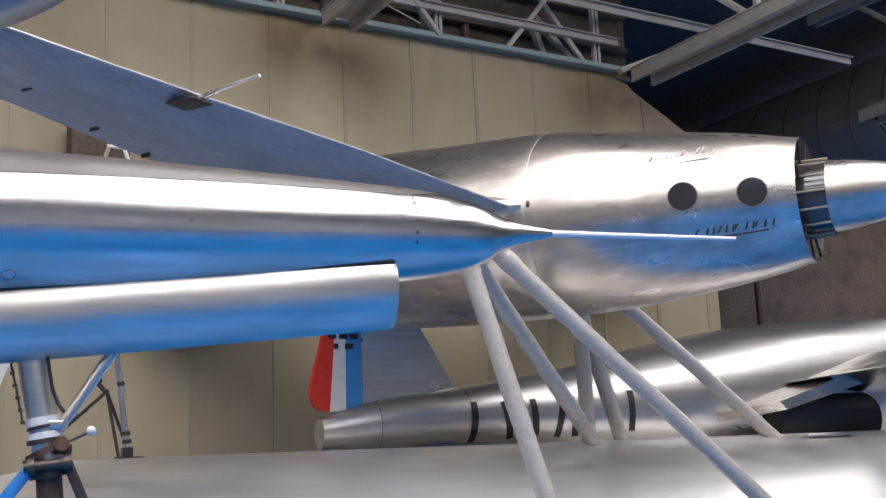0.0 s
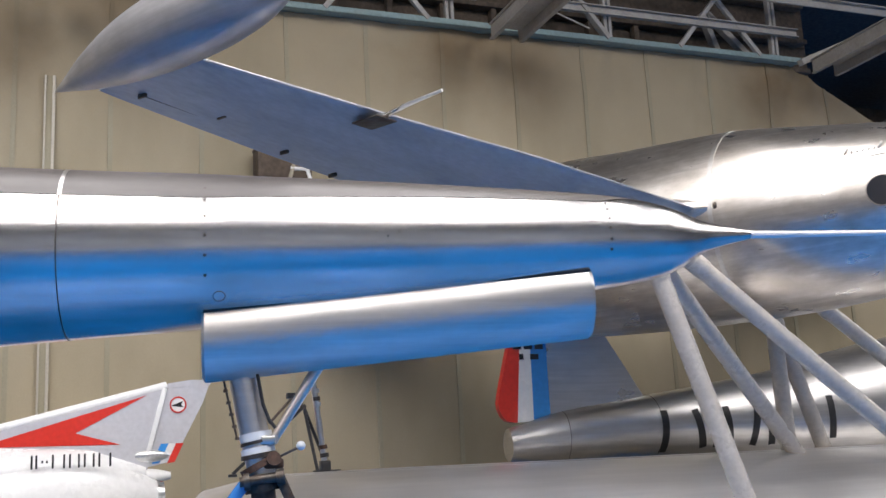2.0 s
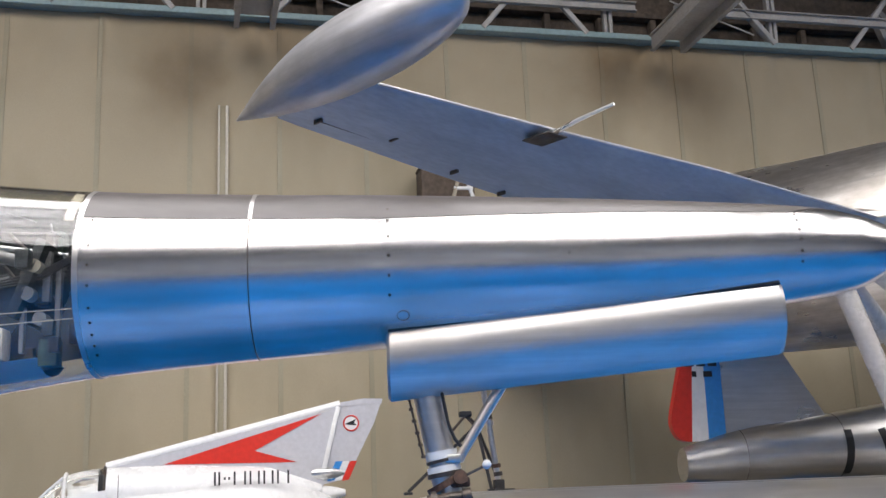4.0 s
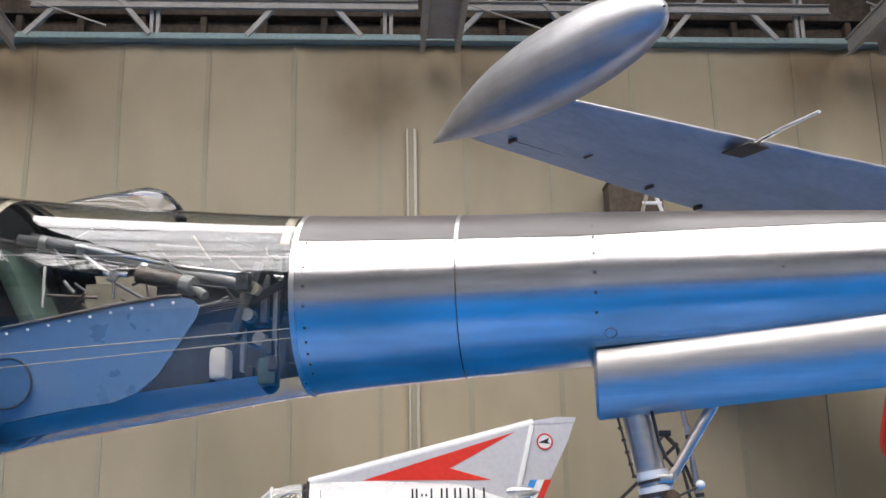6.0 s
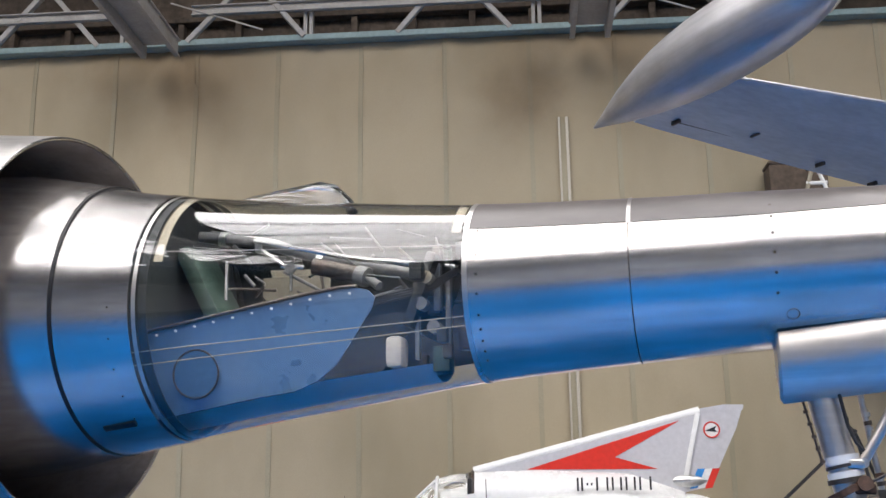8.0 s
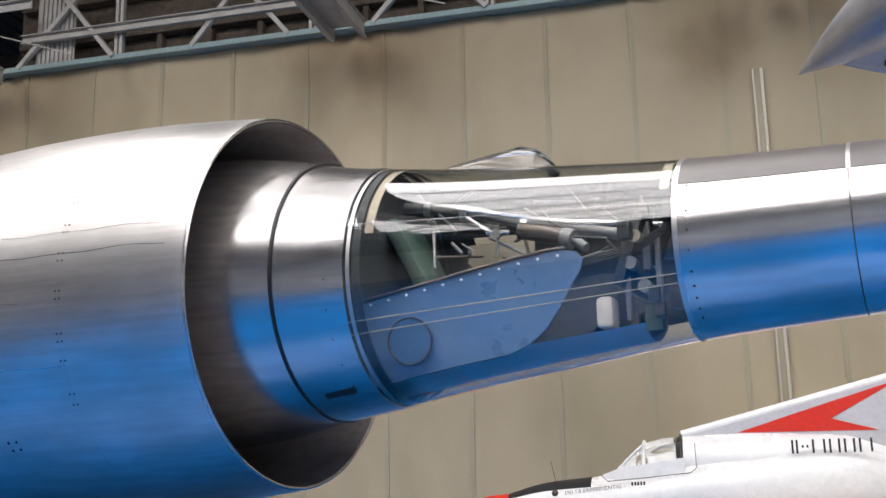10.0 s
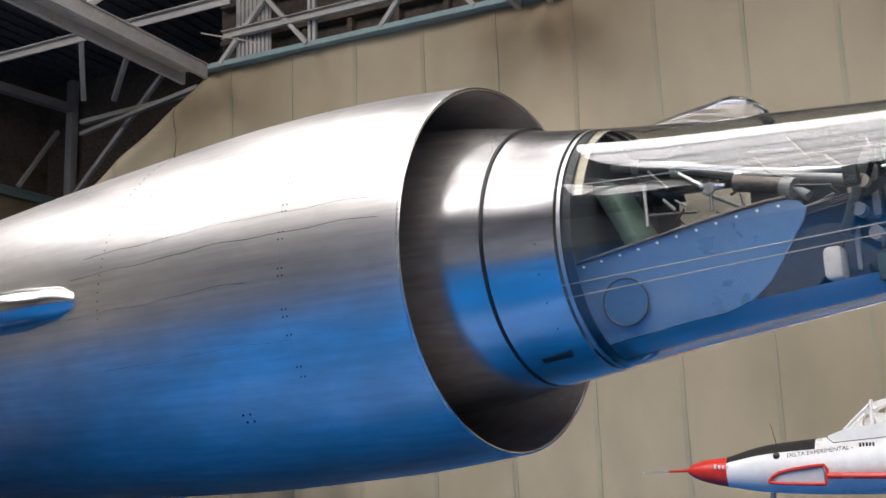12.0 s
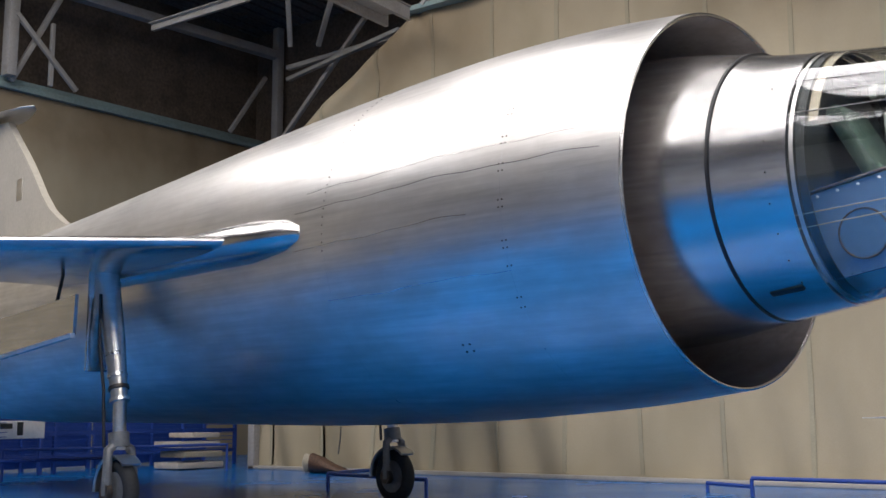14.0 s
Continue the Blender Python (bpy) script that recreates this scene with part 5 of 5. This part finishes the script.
    # exhausts and tail details
    for z, r in ((1.36, 0.07), (1.16, 0.07)):
        piece("tail_fairing", turned(fine([(1.0, z, 0.02), (1.1, z, r), (1.25, z, r), (1.4, z, r * 0.5)], 4), 20), STEEL if z > 1.3 else WHITE, t)
    piece("tail_light", turned(fine([(1.24, 1.15, 0.05), (1.31, 1.15, 0.05), (1.37, 1.15, 0.01)], 4), 16), RED, t, "red tail light")
    piece("jet_pipe", turned([(1.2, 0.95, 0.17), (1.33, 0.95, 0.15), (1.31, 0.95, 0.138), (1.1, 0.95, 0.13)], 32), STEEL, t)
    for sgn in (-1, 1):
        lip = [(-2.36, 0.7), (-2.32, 0.745), (-2.25, 0.785), (-2.12, 0.812), (-1.95, 0.835), (-1.82, 0.845), (-1.795, 0.8), (-1.8, 0.72), (-1.82, 0.665), (-2.0, 0.67), (-2.31, 0.685), (-2.36, 0.7)]
        piece("intake_lip", pipe([(x, sgn * (0.24 + 0.13 * min(1.0, (x + 2.36) / 0.5)), z) for x, z in lip], 0.016, 8), RED, t, "red intake outline")
        piece("intake_mouth", loft([[(x, sgn * y, z0), (x, sgn * (y + 0.05), z0), (x, sgn * (y + 0.05), z1), (x, sgn * y, z1)] for x, y, z0, z1 in ((-2.34, 0.18, 0.69, 0.72), (-2.2, 0.22, 0.68, 0.79), (-1.83, 0.305, 0.67, 0.84))]), PALE_GREY, t, "grey intake mouth")
        piece("cheat_line", pipe([(-1.8, sgn * 0.36, 0.745), (-0.5, sgn * 0.46, 0.71), (0.8, sgn * 0.42, 0.72)], 0.03, 8), RED, t, "red cheat line")
        piece("wing", wing_shape([(1.3, sgn * 0.3, 0.68, 2.3, 0.05), (1.35, sgn * 2.0, 0.68, 0.75, 0.05), (1.25, sgn * 2.25, 0.68, 0.4, 0.03)]), WHITE, t, "white delta wing")
        piece("main_leg", pipe([(-0.2, sgn * 0.9, 0.75), (-0.2, sgn * 0.95, 0.3)], 0.03, 10), STEEL, t)
        wheel(t, (-0.2, sgn * 0.95, 0.22), 0.22, 0.12)
    piece("nose_leg", pipe([(-2.35, 0, 0.7), (-2.4, 0, 0.25)], 0.03, 10), STEEL, t)
    wheel(t, (-2.4, 0, 0.16), 0.16, 0.1)
    return t


delta_jet()


# ---- silver jet behind the struts ----
def twin_seat_jet():
    t = thing("silver_jet", pose(0, 11.3, 0), "dull silver jet with a striped rudder and black letters", "aircraft")
    rows = fine([(4.78, 1.3, 0.17, 0.13), (5.4, 1.36, 0.28, 0.22), (6.44, 1.44, 0.34, 0.32), (8.06, 1.46, 0.56, 0.48), (9.0, 1.5, 0.74, 0.6), (11.0, 1.6, 0.98, 0.75), (14.2, 1.7, 1.1, 0.8), (16.0, 1.65, 0.9, 0.7), (17.5, 1.6, 0.4, 0.4)], 6)
    loops = [[(x, w * math.cos(2 * math.pi * k / 40), zc + h * math.sin(2 * math.pi * k / 40)) for k in range(40)] for x, zc, h, w in rows]
    body = piece("fuselage", loft(loops), ALU_GREY, t, "dull silver fuselage")
    for x in (5.42, 6.5, 8.4):
        zc, h, w = (float(np.interp(x, [r[0] for r in rows], [r[i] for r in rows])) for i in (1, 2, 3))
        piece("panel_joint", pipe([(x, w * 1.002 * math.cos(radians(a)), zc + h * 1.002 * math.sin(radians(a))) for a in range(60, 301, 10)], 0.003, 6), DARK_STEEL, body)
    piece("fin", plate([(5.28, 1.5), (5.28, 3.0), (5.8, 3.0), (6.02, 2.45), (6.46, 1.76)], 0, 0.1), ALU_GREY, t, "dull silver fin")
    rud = piece("rudder_red_stripe", plate([(4.89, 1.53), (4.99, 2.5), (4.86, 2.45), (4.73, 1.98), (4.69, 1.83), (4.675, 1.74), (4.685, 1.67), (4.715, 1.6), (4.76, 1.555), (4.82, 1.535)], 0, 0.08), RED, t, "red rudder stripe")
    piece("rudder_white_stripe", plate([(4.89, 1.53), (5.08, 1.54), (5.1, 3.0), (5.02, 3.0)], 0, 0.082), WHITE, t, "white rudder stripe")
    piece("rudder_blue_stripe", plate([(5.08, 1.54), (5.28, 1.56), (5.28, 3.0), (5.1, 3.0)], 0, 0.084), BLUE_MARK, t, "blue rudder stripe")
    for x, z, w in ((4.88, 2.31, 0.1), (5.01, 2.31, 0.1), (5.14, 2.31, 0.1), (4.95, 2.2, 0.05), (5.08, 2.2, 0.1)):
        piece("marking_bar", block(x, x + w, -0.05, -0.046, z, z + 0.06, 0.001), BLACK, t)
    # large letters kept as plain strokes
    def stroke(x0, z0, x1, z1, w=0.085):
        v, f = [], []
        ang = math.atan2(z1 - z0, x1 - x0)
        nx, nz = -math.sin(ang) * w / 2, math.cos(ang) * w / 2
        for k in range(9):
            xm, zm = x0 + (x1 - x0) * k / 8, z0 + (z1 - z0) * k / 8
            for s_ in (-1, 1):
                x, z = xm + s_ * nx, zm + s_ * nz
                zc, h, hw = (float(np.interp(x, [r[0] for r in rows], [r[i] for r in rows])) for i in (1, 2, 3))
                v.append((x, -hw * math.sqrt(max(0.05, 1 - ((z - zc) / h) ** 2)) - 0.004, z))
            if k:
                f.append((2 * k - 2, 2 * k, 2 * k + 1, 2 * k - 1))
        piece("letter_stroke", (v, f), BLACK, body)
    for x0, z0, x1, z1 in ((6.53, 1.15, 6.53, 1.6), (6.9, 1.6, 7.0, 1.18), (7.16, 1.18, 7.14, 1.6), (7.32, 1.2, 7.28, 1.62), (7.6, 1.18, 7.68, 1.64), (7.84, 1.18, 7.8, 1.64), (8.6, 1.22, 8.6, 1.7)):
        stroke(x0, z0, x1, z1)
    piece("wing_root", loft([[(x, -0.7 - 0.5 * s_, z + 0.0), (x + 0.1, -0.7 - 0.5 * s_, z - 0.1), (x + 2.8, -0.7 - 0.5 * s_, z + 0.5), (x + 2.8, -0.7 - 0.5 * s_, z + 0.75)] for s_, x, z in ((-0.6, 9.6, 1.35), (1.2, 10.3, 1.5))]), ALU_OLD, t, "silver wing root")
    piece("wing", wing_shape([(13.6, -0.5, 1.75, 2.6, 0.14), (13.4, -2.2, 1.85, 2.2, 0.13), (13.2, -4.2, 1.95, 1.6, 0.12)]), ALU, t, "silver wing")
    piece("wing", wing_shape([(13.6, 0.5, 1.75, 2.6, 0.14), (13.3, 2.4, 1.9, 1.8, 0.12)]), ALU, t, "silver wing")
    # solid black cylinder that paints in the dark under the wing root
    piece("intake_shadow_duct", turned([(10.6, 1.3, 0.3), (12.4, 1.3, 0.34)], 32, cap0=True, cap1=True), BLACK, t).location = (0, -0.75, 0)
    for x in (9.0, 13.5):
        piece("gear_leg", pipe([(x, 0, 1.2), (x, 0, 0.25)], 0.06, 12), STEEL, t)
        wheel(t, (x, 0, 0.3), 0.3, 0.18)
    return t


twin_seat_jet()

# ---- far airliner in the next hall ----
FAR_SKIN = sheet_metal("old_grey_fuselage_skin", (0.5, 0.47, 0.46), 0.5, dents=0.05, streak=0.2, grime=0.6, blotch=1.2, ragged=6, hazy=0.6)
air = thing("far_aircraft", pose(21.5, 14.2, 0, 0, 0, 90), "large grey and slate blue aircraft fuselage in the shaded far hall", "aircraft")
AIR = fine([(0.0, 8.15, 1.6), (4.0, 8.15, 1.62), (7.0, 8.2, 1.55), (8.4, 8.3, 1.3)], 5)
piece("fuselage", turned(AIR, 48, -8, 188), FAR_SKIN, air, "dull grey upper fuselage skin")
# the belly's darker slate colour holds the shading of the underside
piece("belly", turned(AIR, 48, 188, 352), FAR_GREY, air, "fuselage belly, underside shade put into its slate blue colour")
piece("end_frame", disc((0.02, 0, 8.15), 1.59, (1, 0, 0), 0.02, 48), DARK_STEEL, air)
piece("tail_frame", disc((8.38, 0, 8.3), 1.29, (1, 0, 0), 0.02, 48), DARK_STEEL, air)
for x in (0.9, 1.8, 2.7, 3.7, 4.8, 6.0, 7.3):
    zc, r_ = at_x(AIR, x)
    piece("panel_joint", ring((x, 0, zc), r_ + 0.002, 0.012, (1, 0, 0), 72, 6), DARK_STEEL, air)
for x in (2.0, 6.5):
    piece("stand_pylon", pipe([(x, 0, 7.0), (x, 0, 0.0)], 0.09, 10), DARK_STEEL, air)
cable = thing("hanging_cable", pose(17.3, 13.5, 0), "black cable slung under the roof", "cable")
piece("cord", pipe([(0.0, 0, 7.1), (0.4, 0, 6.95), (1.2, 0, 6.75), (2.4, 0, 6.65), (3.6, 0.5, 6.75)], 0.018, 8), BLACK, cable)
piece("cord", pipe([(0.1, 0.02, 7.1), (0.5, 0, 6.7), (1.0, 0, 6.2), (1.5, 0, 5.7)], 0.018, 8), BLACK, cable)

# ---- loose things along the wall ----
stand = thing("camera_tripod", pose(2.2, 10.0, 1.1), "black metal tripod standing on the silver fuselage", "tripod")
for a, b in (((0.08, 0, 0.58), (-0.55, 0.05, 0.02)), ((0.07, 0.02, 0.57), (0.15, -0.1, 0.01)), ((0.07, 0.02, 0.57), (0.3, 0.12, 0.02))):
    piece("leg", pipe([a, b], 0.015, 8), BLACK, stand)
for x, y in ((-0.55, 0.05), (0.15, -0.1), (0.3, 0.12)):
    piece("foot", block(x - 0.035, x + 0.035, y - 0.03, y + 0.03, -0.005, 0.02, 0.006), BLACK, stand)
piece("head", block(-0.085, 0.02, -0.04, 0.04, 0.64, 0.69, 0.01), BLACK, stand)
piece("centre_column", pipe([(0.07, 0, 0.55), (-0.03, 0, 0.66)], 0.02, 10), DARK_STEEL, stand)
piece("pan_handle", pipe([(-0.03, -0.02, 0.66), (-0.25, -0.05, 0.43)], 0.012, 8), DARK_STEEL, stand, "sloping pan handle")
piece("cable", pipe([(-0.23, -0.04, 0.42), (-0.18, -0.04, 0.38), (-0.1, -0.04, 0.4)], 0.005, 6), BLACK, stand)
jack = thing("jack_post", pose(2.43, 10.05, 1.1), "slim grey jack post standing on the silver fuselage", "post")
piece("tube", pipe([(-0.09, 0, 1.0), (0.02, 0, 0.1)], 0.026, 14), ALU_GREY, jack)
for z, r_, m_ in ((0.69, 0.036, STEEL), (0.62, 0.034, DARK_STEEL), (0.57, 0.035, STEEL), (0.2, 0.036, RUST), (0.13, 0.04, DARK_STEEL)):
    piece("collar", pipe([(0.04 - 0.122 * z, 0, z), (0.04 - 0.122 * (z + 0.035), 0, z + 0.035)], r_, 14), m_, jack)
piece("foot", join(block(-0.06, 0.16, -0.03, 0.03, -0.005, 0.02, 0.006), block(-0.02, 0.07, -0.04, 0.04, 0.0, 0.1, 0.01)), BLACK, jack, "black foot plate")

cab = thing("wall_cabinet", pose(3.0, 13.9, 0), "dark brown box hung on the cloth wall behind the wing", "box")
piece("body", block(-0.35, 0.35, -0.2, 0.12, 4.6, 5.2, 0.015), BROWN_WALL, cab)
piece("lid", block(-0.36, 0.36, -0.22, 0.12, 5.2, 5.24, 0.01), BROWN_WALL, cab)
trest = thing("folding_trestle", pose(3.1, 13.4, 0), "small pale folding trestle hung by the wall", "trestle")
for a, b, m_ in (((0, 0, 5.1), (-0.18, 0, 4.5), CREAM), ((0.02, 0, 5.1), (0.22, 0, 4.5), WHITE), ((-0.1, 0, 4.85), (0.14, 0, 4.85), WHITE)):
    piece("leg", pipe([a, b], 0.025, 8), m_, trest)
piece("hanging_rod", pipe([(0, 0, 5.08), (0, 0.55, 5.12)], 0.012, 8), DARK_STEEL, trest)


def barrier(x0, y0, x1, y1, h=0.3):
    L = math.hypot(x1 - x0, y1 - y0)
    t = thing("floor_barrier", pose(x0, y0, 0, 0, 0, math.degrees(math.atan2(y1 - y0, x1 - x0))), "low blue-grey tubular floor barrier", "barrier", "floor barriers")
    piece("top_rail", pipe([(0, 0, h), (L, 0, h)], 0.022, 10), BLUE_RAIL, t)
    n = max(1, int(L / 1.4))
    for k in range(n + 1):
        piece("post", pipe([(L * k / n, 0, h), (L * k / n, 0, 0)], 0.02, 10), BLUE_RAIL, t)
    return t


barrier(-4.85, 12.2, -1.2, 12.1, 0.19)
barrier(-4.85, 12.22, -5.5, 12.6, 0.1)
barrier(-9.3, 10.5, -7.6, 10.1, 0.2)
barrier(-9.35, 10.55, -9.4, 11.6, 0.2)


bag = thing("sandbag", pose(-11.9, 13.45, 0), "dark brown slumped bag lying against the cloth", "bag")
piece("body", loft([[(x, 0.12 * w_ * math.cos(2 * math.pi * k / 12), h_ * (0.5 + 0.5 * math.sin(2 * math.pi * k / 12))) for k in range(12)] for x, w_, h_ in ((-0.34, 0.3, 0.2), (-0.28, 0.9, 0.31), (-0.1, 1.1, 0.26), (0.15, 1.0, 0.15), (0.4, 0.8, 0.07), (0.52, 0.3, 0.02))]), RUST, bag)
piece("tied_end", loft([[(-0.36 + dx, 0.08 * w_ * math.cos(2 * math.pi * k / 10), 0.15 + 0.15 * w_ * math.sin(2 * math.pi * k / 10)) for k in range(10)] for dx, w_ in ((-0.12, 0.3), (-0.06, 1.0), (0.02, 0.9), (0.06, 0.5))]), CREAM, bag, "pale tied end")
cord = thing("wall_cable", pose(-11.95, 13.86, 0), "black cable hanging down the cloth wall", "cable", kind="structure")
piece("cord", pipe([(0.02, 0, 1.6), (0, 0, 1.0), (-0.03, 0, 0.5), (0.02, -0.1, 0.28)], 0.012, 8), BLACK, cord)
board = thing("display_board", pose(-15.6, 10.4, 0, 0, 0, 88), "white printed display board on a blue frame", "board")
piece("panel", block(-0.5, 0.65, -0.02, 0.02, 0.55, 0.82, 0.006), WHITE, board, "white board with dark picture")
for x, w_, z, h_ in ((-0.35, 0.16, 0.66, 0.1), (-0.1, 0.2, 0.7, 0.08), (0.18, 0.1, 0.6, 0.2)):
    piece("picture_patch", block(x, x + w_, -0.026, -0.02, z, z + h_, 0.002), COCKPIT_DARK, board)
for x in (-0.45, 0.6):
    piece("leg", block(x - 0.03, x + 0.03, -0.03, 0.03, 0, 0.55, 0.006), BLUE_RAIL, board)
barrier(-14.4, 9.6, -13.9, 13.3, 0.42)
barrier(-12.9, 8.3, -12.6, 10.2, 0.34)


def storage_rack(x, y, turn, w):
    t = thing("storage_rack", pose(x, y, 0, 0, 0, turn), "blue steel storage rack with wire sides", "rack", "blue racks")
    for a in (0, w / 2, w):
        for d in (0, 0.8):
            piece("post", block(a - 0.03, a + 0.03, d - 0.03, d + 0.03, 0, 1.02, 0.006), BLUE_RAIL, t)
    for z in (0.25, 0.62, 0.98):
        for d in (0, 0.8):
            piece("rail", block(-0.03, w + 0.03, d - 0.025, d + 0.025, z - 0.03, z + 0.03, 0.005), BLUE_RAIL, t)
    for k in range(9):
        piece("wire", pipe([(0, -0.03, 0.3 + 0.07 * k), (w, -0.03, 0.3 + 0.07 * k)], 0.006, 6), BLUE_RAIL, t)
    piece("back_sheet", block(0, w, 0.84, 0.86, 0.05, 1.0, 0.004), BLUE_RAIL, t)
    return t


storage_rack(-15.6, 10.0, 92, 2.6)
storage_rack(-15.8, 12.8, 92, 2.6)
for k, (dy, z0, w) in enumerate(((0, 0.02, 0.5), (0.05, 0.2, 0.42), (-0.05, 0.36, 0.46), (0.1, 0.52, 0.3))):
    bx = thing("board_stack", pose(-14.9, 13.4 + dy, z0), "dull pale board lying in a low stack", "board", "pale boards")
    piece("board", block(-0.3, 0.3, -w, w, 0, 0.1 if k < 3 else 0.08, 0.01), STRUT_GREY if k != 1 else CREAM, bx)
pst = thing("wall_post", pose(-13.95, 13.95, 0), "white painted upright post at the wall's corner", "post", kind="structure")
piece("shaft", block(-0.07, 0.07, -0.07, 0.07, 0, 5.0, 0.01), BEAM, pst)
